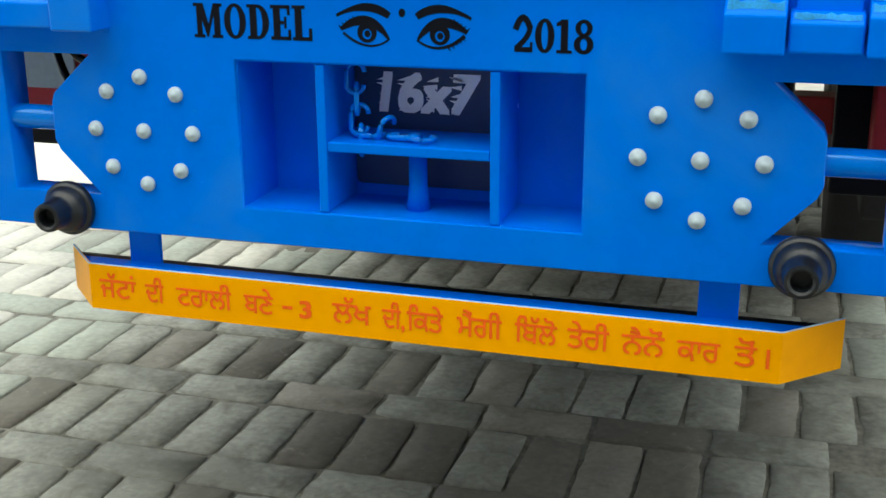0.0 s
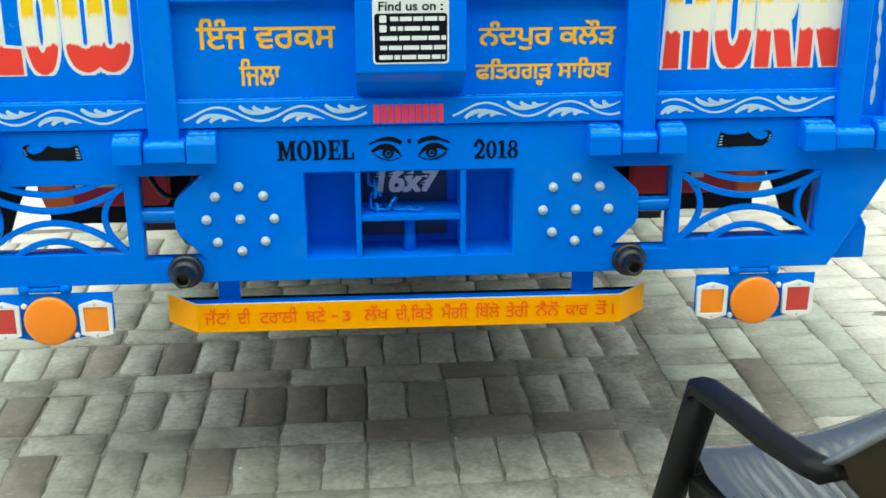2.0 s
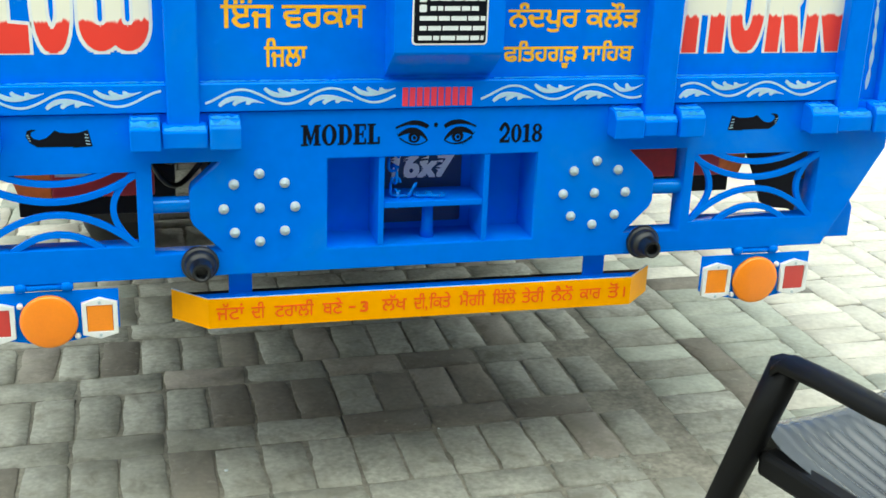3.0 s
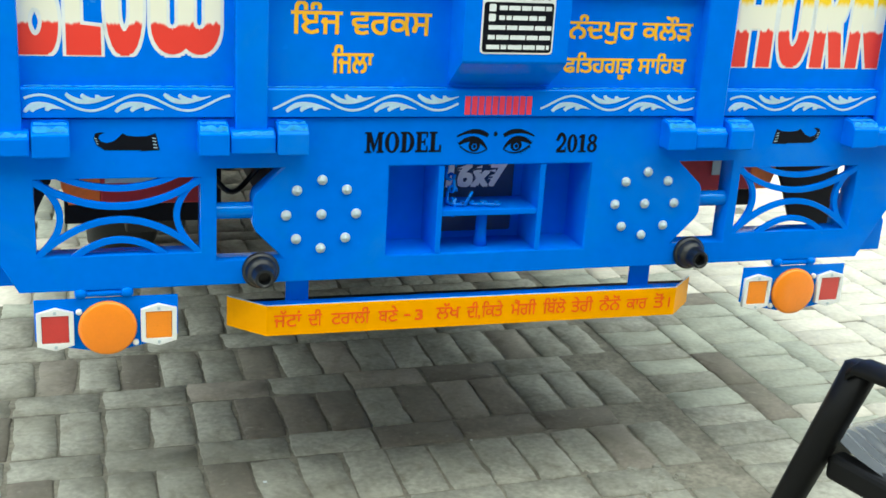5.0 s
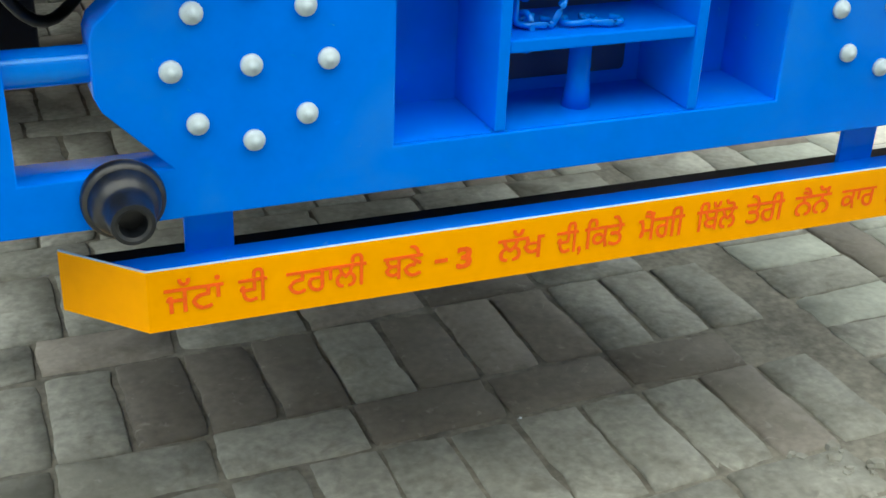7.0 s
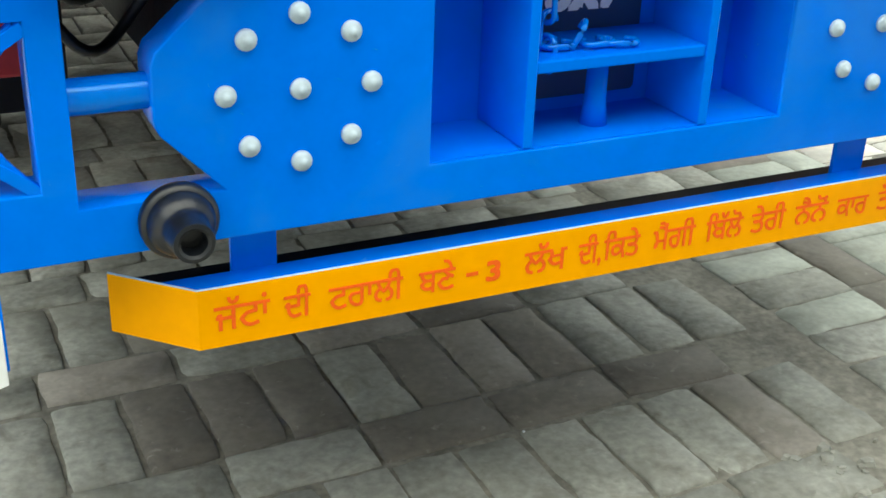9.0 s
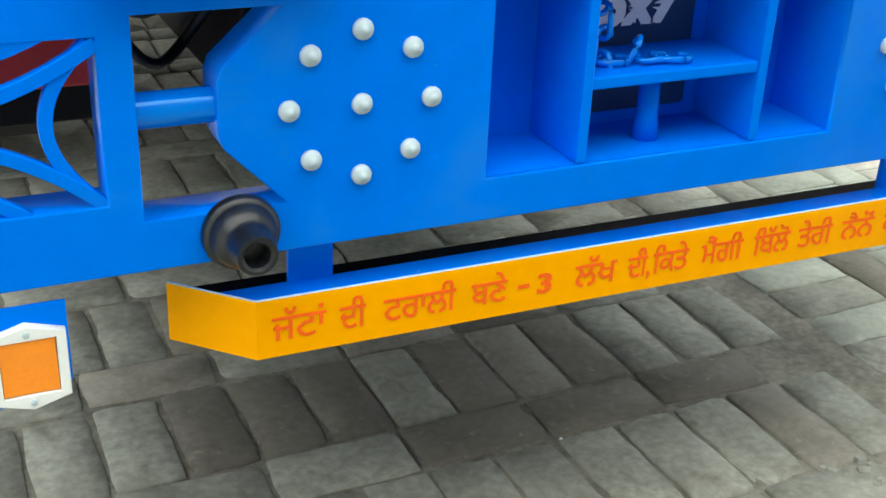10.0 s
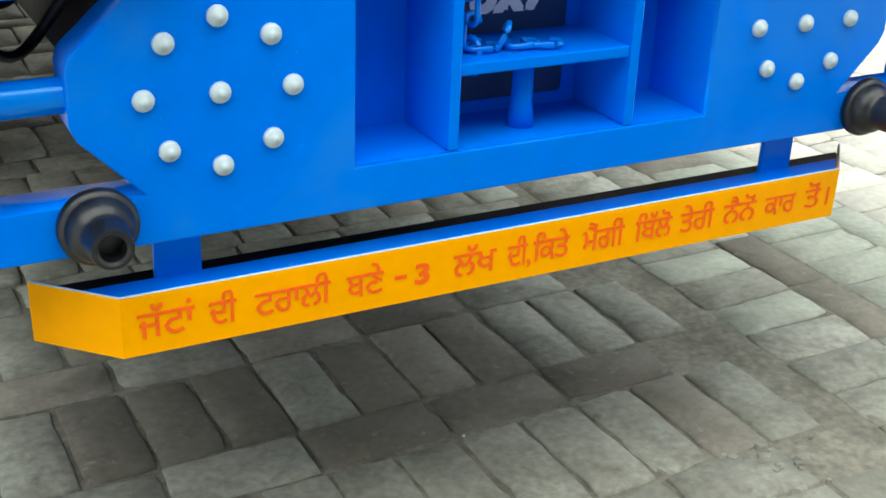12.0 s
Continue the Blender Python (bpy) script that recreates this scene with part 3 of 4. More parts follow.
# bright highlights of ledges and hinge tops, put into a pale colour
LEDGE = material("pale_highlight_paint", (0.06, 0.46, 0.86), 0.55, vary=0.25, scale=40, spec=0.1)


def ledge(x0, x1, front, back):
    """A thin ragged pale film that paints a highlight on a ledge, between two edges given as (y, z)."""
    bm = bmesh.new()
    n = max(4, int((x1 - x0) / 0.006))
    prev = None
    for i in range(n + 1):
        x = x0 + (x1 - x0) * i / n
        a, b = weld_rng.uniform(0.0, 0.2), 1 - weld_rng.uniform(0.0, 0.35) * (1 if weld_rng.random() < 0.75 else 2.0)
        row = []
        for t in (a, max(b, a + 0.1)):
            y, z = front[0] + (back[0] - front[0]) * t, front[1] + (back[1] - front[1]) * t
            row.append(bm.verts.new((x, y, z + 0.0007)))
        if prev:
            bm.faces.new((prev[0], row[0], row[1], prev[1]))
        prev = row
    bmesh.ops.solidify(bm, geom=list(bm.faces), thickness=0.0005)
    return bm


for a, b in ((-0.895, -0.526), (-0.461, -0.108), (0.118, 0.445), (0.515, 0.890)):
    part("ledge_highlight", ledge(a, b, (-0.0050, 0.9672), (0.011, 0.9682)), LEDGE, tailgate, "pale painted highlight on the ledge")

# small weld spots at the feet of the dividers
for x in (-0.115, -0.099, 0.105, 0.121):
    shade(part("weld_bead", weld((x, 0.0035, z0 + 0.0006), (x, 0.020, z0 + 0.0006), 0.0012), STEEL_BLUE, rear_panel, "glossy weld run"))

# hinges: two lugs and a knuckle each
for lug_a, knuckle, lug_b in (((-0.593, -0.537), (-0.534, -0.450), (-0.447, -0.388)), ((0.370, 0.434), (0.437, 0.512), (0.515, 0.571)),
                              ((0.820, 0.885), (0.888, 0.972), (0.975, 1.036)), ((-1.036, -0.975), (-0.972, -0.888), (-0.885, -0.820))):
    hinge = part("hinge", bm_prism(*knuckle, [(0.004, 0.848), (-0.036, 0.848), (-0.036, 0.879), (-0.026, 0.890), (0.004, 0.892)], 0.0025), BLUE, trolley, "heavy blue welded block hinge")
    part("ledge_highlight", ledge(knuckle[0] + 0.004, knuckle[1] - 0.004, (-0.034, 0.8815), (-0.0265, 0.8902)), LEDGE, hinge, "pale painted highlight on the hinge top")
    for a, b in (lug_a, lug_b):
        part("lug", bm_prism(a, b, [(0.004, 0.846), (-0.044, 0.846), (-0.044, 0.887), (-0.030, 0.902), (0.004, 0.905)], 0.0025), BLUE, hinge)
        part("ledge_highlight", ledge(a + 0.003, b - 0.003, (-0.0405, 0.8910), (-0.030, 0.9023)), LEDGE, hinge, "pale painted highlight on the hinge top")
        part("ledge_highlight", ledge(a + 0.004, b - 0.004, (-0.0295, 0.9023), (-0.008, 0.9043)), LEDGE, hinge)
        shade(part("weld_bead", weld((a + 0.003, -0.002, 0.9045), (b - 0.003, -0.002, 0.9045)), BLUE, hinge))
        shade(part("weld_bead", weld((a + 0.003, -0.0005, 0.8455), (b - 0.003, -0.0005, 0.8455)), BLUE, hinge))

# buffers
for s in (-1, 1):
    buf = shade(part("rubber_buffer", bm_lathe([(0.0345, 0.0), (0.0368, -0.003), (0.0368, -0.0095), (0.0352, -0.0125), (0.0318, -0.0145), (0.0308, -0.0185), (0.0288, -0.0235), (0.0262, -0.0275), (0.0232, -0.0300), (0.0212, -0.0330), (0.0203, -0.0400), (0.0196, -0.0570), (0.0186, -0.0602), (0.0150, -0.0612), (0.0122, -0.0592), (0.0114, -0.0550), (0.0110, -0.0440)], "y", 40), RUBBER, trolley, "black stepped rubber buffer with a hollow tip"))
    buf.data.set_sharp_from_angle(angle=radians(38))
    buf.location = (s * 0.471, 0.0, 0.606)

# side walls, floor and underside of the body
body_parts = ((-1.04, -0.985), (0.985, 1.04))
for a, b in body_parts:
    part("side_wall", bm_box((a, b, 0.052, 4.9, 0.907, 1.52), 0.003), BLUE, trolley)
part("load_floor", bm_box((-0.984, 0.984, 0.052, 4.9, 0.86, 0.905)), DARK_UNDER, trolley)
part("front_wall", bm_box((-0.984, 0.984, 4.85, 4.9, 0.907, 1.52)), BLUE, trolley)
for x in (-0.40, 0.40):
    part("chassis_rail", bm_box((x - 0.046, x + 0.046, 0.06, 4.9, 0.695, 0.858), 0.004), BLACK, trolley, "black painted chassis rail")
for y in (0.8, 2.0, 3.2):
    part("cross_member", bm_box((-0.98, 0.98, y - 0.04, y + 0.04, 0.775, 0.859)), DARK_UNDER, trolley)
for s in (-1, 1):
    part("side_bracket", flat_shape([[(s * 0.90, 0.574), (s * 1.016, 0.574), (s * 1.016, 0.645), (s * 0.985, 0.70), (s * 0.90, 0.70)]], 0.053, 0.11, 0.002), BLUE, trolley)

# axle with wheels
for ay in (2.0, 3.1):
    part("axle", bm_box((-0.55, 0.55, ay - 0.05, ay + 0.05, 0.36, 0.46), 0.006), OXIDE, trolley)
    for s in (-1, 1):
        wheel = shade(part("wheel", bm_lathe([(0.22, -0.10), (0.36, -0.115), (0.405, -0.09), (0.42, -0.04), (0.42, 0.04), (0.405, 0.09), (0.36, 0.115), (0.22, 0.10)], "x", 40), TYRE, trolley, "black dusty trailer wheel"))
        wheel.location = (s * 0.66, ay, 0.42 + s * 0.0053)
        shade(part("rim", bm_lathe([(0.05, 0.11), (0.06, 0.06), (0.2, 0.05), (0.225, 0.10), (0.225, -0.10), (0.2, -0.05), (0.06, -0.06), (0.05, -0.11)], "x", 32), AXLE_ORANGE, wheel))

# spring hangers seen through the openings
for s in (-1, 1):
    seam, tip = ((0.763, 0.841), (0.798, 0.866))[s > 0]
    hanger_box = part("spring_hanger", bm_box((s * 0.548, s * (seam - 0.001), 0.297, 0.360, 0.660, 0.858), 0.004), OXIDE, trolley, "dark red painted spring hanger")
    part("hanger_end", flat_shape([[(s * seam, 0.858), (s * (tip + 0.003), 0.858), (s * tip, 0.70), (s * (tip - 0.014), 0.660), (s * seam, 0.660)]], 0.300, 0.355, 0.002), AXLE_ORANGE, hanger_box, "orange primed end")
    a, b, low = ((0.645, 0.753, 0.708), (0.683, 0.713, 0.700))[s > 0]
    part("hanger_strip", bm_box((s * a, s * b, 0.2925, 0.2965, low, 0.800)), CAP, hanger_box, "grey strip")
    part("spring_block", bm_box((s * 0.502, s * (tip - 0.004), 0.365, 0.43, 0.598, 0.858), 0.004), BLACK, trolley, "black greasy spring block")
    part("spring_leaves", bm_box((s * 0.56, s * 0.70, 0.60, 1.60, 0.50, 0.60), 0.006), TYRE, trolley, "black greasy leaf spring pack")
    flap = [(0.848, 0.858), (0.860, 0.718), (0.886, 0.664), (0.914, 0.590), (0.930, 0.578), (0.992, 0.570), (1.030, 0.546), (1.036, 0.530), (1.036, 0.858)]
    part("mud_flap", flat_shape([[(s * x, z) for x, z in flap]], 0.280, 0.294, 0.001), BLACK, trolley, "black rubber flap")
for swing, y, top, sag in ((0.13, 0.14, 0.800, 0.085), (0.14, 0.16, 0.845, 0.085)):
    hose = [(-0.435 - swing * t, y + 0.02 * math.sin(6 * t), top - sag * math.sin(math.pi * t) * (0.7 + 0.3 * t)) for t in (k / 14 for k in range(15))]
    shade(part("hose", bm_tube(hose, 0.006, 8), RUBBER, trolley, "black brake hose"))

# bumper
def highlight_bead(points):
    return bm_tube(points, 0.0013, 6)


FX, EX, BZ0, BZ1 = 0.457, 0.527, 0.460, 0.524
skin = bmesh.new()
face_line = [(-EX, 0.072), (-FX, 0.002), (FX, 0.002), (EX, 0.072)]
inner_line = [(-EX + 0.002, 0.074), (-FX + 0.0015, 0.006), (FX - 0.0015, 0.006), (EX - 0.002, 0.074)]
rows = [[skin.verts.new((x, y, z)) for x, y in line] for line, z in ((face_line, BZ0), (face_line, BZ1), (inner_line, BZ1), (inner_line, BZ0))]
for a, b in zip(rows, rows[1:] + rows[:1]):
    for i in range(3):
        skin.faces.new((a[i], a[i + 1], b[i + 1], b[i]))
for i in (0, 3):
    skin.faces.new([r[i] for r in rows])
bmesh.ops.recalc_face_normals(skin, faces=skin.faces)
bumper = part("bumper", skin, YELLOW, trolley, "yellow painted steel bumper bar with angled ends")
part("top_flange", flat_plate([(-EX + 0.036, 0.038), (-FX + 0.0035, 0.0065), (FX - 0.0035, 0.0065), (EX - 0.036, 0.038)], BZ1 - 0.006, BZ1 - 0.002), BLUE, bumper, "glossy blue top flange")
# black strip stands for the shade behind the flange
part("channel_floor", flat_plate([(-EX + 0.004, 0.0735), (-EX + 0.0345, 0.0385), (EX - 0.0345, 0.0385), (EX - 0.004, 0.0735)], BZ1 - 0.014, BZ1 - 0.010), BLACK, bumper, "bumper channel floor, black for the shade inside")
for a, b in ((-0.413, -0.366), (0.356, 0.404)):
    part("bumper_hanger", bm_box((a, b, 0.0375, 0.0445, BZ1 - 0.02, 0.60), 0.001), BLUE, bumper)
SLOGAN = (("ਜੱਟਾਂ", -0.442, -0.386, 1), ("ਦੀ", -0.372, -0.344, 1), ("ਟਰਾਲੀ", -0.325, -0.244, 1), ("ਬਣੇ", -0.226, -0.184, 1), ("-", -0.171, -0.157, 2), ("3", -0.147, -0.130, 0), ("ਲੱਖ", -0.101, -0.048, 1),
          ("ਦੀ,", -0.033, -0.003, 3), ("ਿਕਤੇ", 0.000, 0.048, 1), ("ਮੈਂਗੀ", 0.066, 0.124, 1), ("ਿਬੱਲੋ", 0.140, 0.193, 1), ("ਤੇਰੀ", 0.206, 0.257, 1), ("ਨੈਨੋਂ", 0.272, 0.323, 1), ("ਕਾਰ", 0.338, 0.388, 0), ("ਤੋਂ", 0.404, 0.430, 1), ("।", 0.4405, 0.4445, 0))
for text, a, b, form in SLOGAN:
    # plain words, words with marks above the line, a dash, a word with a comma below it
    low, high = ((0.478, 0.503), (0.478, 0.514), (0.4885, 0.4935), (0.473, 0.514))[form]
    part("slogan_word", lettering(text, a, b, low, high, 0.0015, bold=0.0010 if form == 2 or text == "3" else 0.0003, rows=80), RED_TEXT, bumper, "red hand-painted word")
# pale bead paints the bright highlight on the bumper's top edge
part("edge_highlight", highlight_bead([(-EX + 0.001, 0.0725, BZ1), (-FX, 0.0035, BZ1), (FX, 0.0035, BZ1), (EX - 0.001, 0.0725, BZ1)]), PALE, bumper, "pale painted highlight along the top edge")
# the bar hangs a little lower at one end
bumper.matrix_basis = pose(-0.0022, 0, 0, 0, 0.25, 0)


# hanging lamp plates
def lamp_plate(cx, side):
    """A hanging plate with a round reflector and two square lenses; side: which lens is red (outer)."""
    y = 0.004
    unit = part("tail_lamp", flat_shape([[(cx - 0.133, 0.560), (cx + 0.133, 0.560), (cx + 0.133, 0.478), (cx + 0.118, 0.470), (cx + 0.03, 0.452), (cx - 0.03, 0.452), (cx - 0.118, 0.470), (cx - 0.133, 0.478)]], y, y + 0.004, 0.0008), BLUE, trolley, "blue hanging lamp plate with reflector and lenses")
    disc = shade(part("round_reflector", bm_lathe([(0.054, y), (0.055, y - 0.006), (0.053, y - 0.011), (0.048, y - 0.0125), (0.02, y - 0.0135)], "y", 40), ORANGE, unit, "round orange reflector"))
    disc.location = (cx, 0, 0.500)
    for s in (-1, 1):
        lx, lz = cx + s * 0.096, 0.503
        outline = [(lx - 0.034, lz + 0.032), (lx, lz + 0.042), (lx + 0.034, lz + 0.032), (lx + 0.034, lz - 0.034), (lx, lz - 0.044), (lx - 0.034, lz - 0.034)]
        part("lens_frame", flat_shape([outline, [(lx - 0.025, lz + 0.027), (lx + 0.025, lz + 0.027), (lx + 0.025, lz - 0.029), (lx - 0.025, lz - 0.029)]], y - 0.010, y, 0.001), WHITE_PLASTIC, unit, "white plastic lens frame")
        for dz in (0.0335, -0.0360):
            stud = part("frame_screw", bm_lathe([(0.0032, y - 0.010), (0.0030, y - 0.0115), (0.0012, y - 0.012)], "y", 10), CAP, unit)
            stud.location = (lx, 0, lz + dz)
        part("lens", bm_box((lx - 0.0245, lx + 0.0245, y - 0.008, y, lz - 0.0285, lz + 0.0265), 0.0015), REDLENS if s == side else AMBER, unit, "red lens" if s == side else "amber lens")
        screw = part("screw", bm_lathe([(0.006, y), (0.006, y - 0.005), (0.003, y - 0.007)], "y", 12), WHITE_PLASTIC, unit)
        screw.location = (cx + s * 0.052, 0, 0.500 + s * side * 0.034)
    bar = shade(part("hinge_bar", bm_lathe([(0.0068, -0.050), (0.0068, 0.050)], "x", 14), BLUE, unit))
    bar.location = (cx - 0.005, 0.006, 0.569)
    for s in (-1, 1):
        collar = shade(part("hinge_collar", bm_lathe([(0.0085, -0.011), (0.0105, -0.007), (0.0118, 0.001), (0.0100, 0.007), (0.0075, 0.011)], "x", 12), BLUE, bar, "lumpy welded hinge collar"))
        collar.location = (s * 0.043, 0, 0.0015)
    return unit


lamp_plate(-0.763, -1)
lamp_plate(0.757, 1)


# ---- sign painting on the tailgate and panel ----
def sign(name, mesh, mat, label):
    return part(name, mesh, mat, trolley, label)


FACE = 0.0  # rear panel's face
part("model_word", slab_word("MODEL", -0.270, -0.113, 0.838, 0.881, FACE), BLACK, rear_panel, "black word")
part("year_number", slab_word("2018", 0.134, 0.227, 0.834, 0.877, FACE), BLACK, rear_panel, "black digits")
for s in (-1, 1):
    cx, cz = 0.002 + s * 0.045, 0.852
    brow = strip(bend((cx - s * 0.028, cz + 0.019), (cx + s * 0.002, cz + 0.0285), (cx + s * 0.038, cz + 0.018)), [0.0035 + 0.0065 * math.sin(math.pi * min(1, (i + 5) / 21)) * (1 - max(0, i - 9) / 9) for i in range(17)])
    part("painted_brow", flat_shape([brow], FACE - 0.0006, FACE), BLACK, rear_panel)
    lid = strip(bend((cx - s * 0.027, cz - 0.008), (cx, cz + 0.0125), (cx + s * 0.033, cz + 0.002)), [0.003 + 0.0088 * math.sin(math.pi * i / 17) for i in range(17)])
    part("painted_lid", flat_shape([lid], FACE - 0.0006, FACE), BLACK, rear_panel)
    low = strip(bend((cx - s * 0.028, cz - 0.008), (cx, cz - 0.0165), (cx + s * 0.030, cz - 0.002)), [0.002 + (0.0026 if s > 0 else 0.001) * i / 16 for i in range(17)])
    part("painted_lid", flat_shape([low], FACE - 0.0006, FACE), BLACK, rear_panel)
    part("painted_ring", flat_shape([ellipse(cx, cz - 0.001, 0.0122, 0.0122), ellipse(cx, cz - 0.003, 0.0058, 0.0062)], FACE - 0.0005, FACE), BLACK, rear_panel)
    part("painted_dot", flat_shape([ellipse(cx + 0.0005, cz - 0.0025, 0.0036, 0.0040)], FACE - 0.0006, FACE), BLACK, rear_panel)
    for k in range(5):
        u, v = 0.014 + 0.0045 * k, (0.0125 - 0.0025 * k)
        part("painted_lash", flat_shape([strip([(cx + s * u, cz + v), (cx + s * (u + 0.004), cz + v + 0.005)], [0.0022, 0.0006])], FACE - 0.0006, FACE), BLACK, rear_panel)
        if s > 0:
            part("painted_lash", flat_shape([strip([(cx + s * (u - 0.004), cz - 0.0155 + 0.003 * k), (cx + s * (u - 0.001), cz - 0.0195 + 0.003 * k)], [0.0018, 0.0006])], FACE - 0.0006, FACE), BLACK, rear_panel)
part("painted_dot", flat_shape([ellipse(0.001, 0.875, 0.004, 0.005)], FACE - 0.0006, FACE), BLACK, rear_panel)
for s, cx in ((-1, -0.720), (1, 0.705)):
    m = [(-0.0525, 0.016), (-0.0365, 0.0107), (-0.0167, 0.0099), (-0.0008, 0.0119), (0.0071, 0.0162), (0.0131, 0.0099), (0.023, 0.002), (0.035, -0.0018), (0.045, 0.001), (0.050, 0.007), (0.0485, 0.013), (0.039, 0.0178), (0.049, 0.0182), (0.056, 0.0155), (0.0585, 0.006), (0.053, -0.006), (0.039, -0.0155), (-0.0246, -0.0160), (-0.0246, -0.0178), (-0.059, -0.0162)]
    part("scarf_motif", flat_shape([[(cx + s * u, 0.865 + v) for u, v in m]], FACE - 0.0006, FACE), BLACK, rear_panel, "black curled motif")
    for k in range(4):
        part("motif_stripe", flat_shape([strip([(cx + s * (-0.0555 + 0.0012 * k), 0.853 + 0.006 * k), (cx + s * (-0.0475 + 0.0005 * k), 0.8545 + 0.006 * k)], 0.0016)], FACE - 0.0011, FACE - 0.0006), PALE, rear_panel)
    for k in range(3):
        part("motif_stripe", flat_shape([strip([(cx + s * (0.0570 - 0.0018 * k), 0.8730 - 0.0052 * k), (cx + s * (0.0525 - 0.0012 * k), 0.8710 - 0.0045 * k)], 0.0014)], FACE - 0.0011, FACE - 0.0006), PALE, rear_panel)

RAIL = -0.008
for a, b, flip in ((-0.895, -0.532, 1), (-0.452, -0.085, -1), (0.090, 0.436, -1), (0.522, 0.886, 1)):
    n, mid = 56, 0.9395
    start = 0.6 if flip > 0 else -0.9
    turn = lambda x: 2 * math.pi * (x - a) / 0.172 + start
    line = [(a + (b - a) * i / n, mid + 0.0145 * math.sin(turn(a + (b - a) * i / n))) for i in range(n + 1)]
    scroll = sign("scroll", flat_shape([strip(line, 0.0046)], RAIL - 0.0006, RAIL), PALE, "pale painted leaf scroll")
    for k in range(-1, 7):
        xc = a + (math.pi / 2 + math.pi * k - start) * 0.172 / (2 * math.pi)
        up = 1 if k % 2 == 0 else -1
        if not a + 0.02 < xc < b - 0.01:
            continue
        tip = (min(xc + 0.043, b), mid - up * 0.0130)
        for j in range(3):
            end = (max(xc - 0.042 + 0.027 * j, a), mid - up * (0.0165 - 0.001 * j))
            if end[0] > tip[0] - 0.012:
                continue
            mp = ((tip[0] + end[0]) / 2 - 0.008, mid - up * (0.0015 + 0.003 * j))
            part("leaf", flat_shape([strip(bend(end, mp, tip, 10), [0.0062 + 0.0036 * math.sin(math.pi * i / 7) if i < 4 else 0.0098 * (1 - (i - 3) / 7.5) for i in range(11)])], RAIL - 0.0009 - 0.0001 * j, RAIL), PALE, scroll)
# number painted over, shown as plain bars
for k in range(10):
    x = -0.071 + 0.0145 * k
    sign("number_bar", flat_shape([[(x, 0.916), (x + 0.0115, 0.916), (x + 0.0115, 0.953), (x, 0.953)]], RAIL - 0.0007, RAIL), PINK, "pinkish red painted bar")

SHEET = 0.012
LIFT = 0.005
for text, a, b, z0, z1 in (("ਇੰਜ ਵਰਕਸ", -0.418, -0.143, 1.062, 1.124), ("ਿਜਲਾ", -0.338, -0.256, 0.988, 1.044), ("ਨੰਦਪੁਰ ਕਲੌੜ", 0.144, 0.424, 1.052, 1.112), ("ਫਿਤਹਗੜ ਸਾਿਹਬ", 0.138, 0.417, 0.992, 1.036), ("ਹ", 0.262, 0.278, 0.979, 0.990)):
    sign("sign_line", lettering(text, a, b, z0 + LIFT, z1 + LIFT, SHEET, bold=0.0012), GOLD, "golden yellow painted words")
def block_letter(ch):
    """A heavy condensed sign-painter's capital in a unit box."""
    ring = lambda x0, x1, z0, z1, r, ix, iz: [round_rect(x0, x1, z0, z1, r), round_rect(x0 + ix, x1 - ix, z0 + iz, z1 - iz, min(r * 0.6, (x1 - x0 - 2 * ix) / 2.05))]
    if ch == "H":
        return [[[(0.0, 0.0), (0.36, 0.0), (0.37, 1.0), (0.10, 0.96)]], [[(0.64, 0.0), (1.0, 0.0), (1.0, 0.93), (0.66, 0.93)]], box_loop(0.3, 0.7, 0.36, 0.56)]
    if ch == "O":
        return [ring(0.0, 1.0, 0.0, 0.94, 0.40, 0.35, 0.20)]
    if ch == "R":
        return [[[(0.0, 0.0), (0.38, 0.0), (0.38, 0.94), (0.02, 0.94)]], ring(0.02, 0.98, 0.42, 0.94, 0.26, 0.34, 0.15), [[(0.36, 0.47), (0.78, 0.47), (1.0, 0.0), (0.62, 0.0)]]]
    if ch == "N":
        return [[[(0.0, 0.0), (0.33, 0.0), (0.33, 0.94), (0.0, 0.94)]], [[(0.68, 0.0), (0.98, 0.0), (1.0, 1.0), (0.70, 0.92)]], [[(0.0, 0.94), (0.36, 0.94), (0.98, 0.0), (0.62, 0.0)]]]
    if ch == "B":
        return [ring(0.0, 0.96, 0.48, 0.94, 0.24, 0.34, 0.14), ring(0.0, 1.0, 0.0, 0.53, 0.26, 0.34, 0.15), box_loop(0.0, 0.3, 0.0, 0.94)]
    if ch == "L":
        return [box_loop(0.0, 0.42, 0.0, 0.95), box_loop(0.0, 1.0, 0.0, 0.24)]
    bowl = lambda xa, xb: [(xa, 0.94)] + [(xa + (xb - xa) / 2 * (1 - math.cos(math.pi * k / 12)), 0.26 - 0.145 * math.sin(math.pi * k / 12)) for k in range(13)]
    left = strip(bowl(0.13, 0.50) + [(0.50, 0.74)], 0.215)
    right_part = strip([(0.50, 0.74)] + bowl(0.50, 0.87)[1:] + [(0.87, 0.94)], 0.215)
    return [[left], [right_part]]


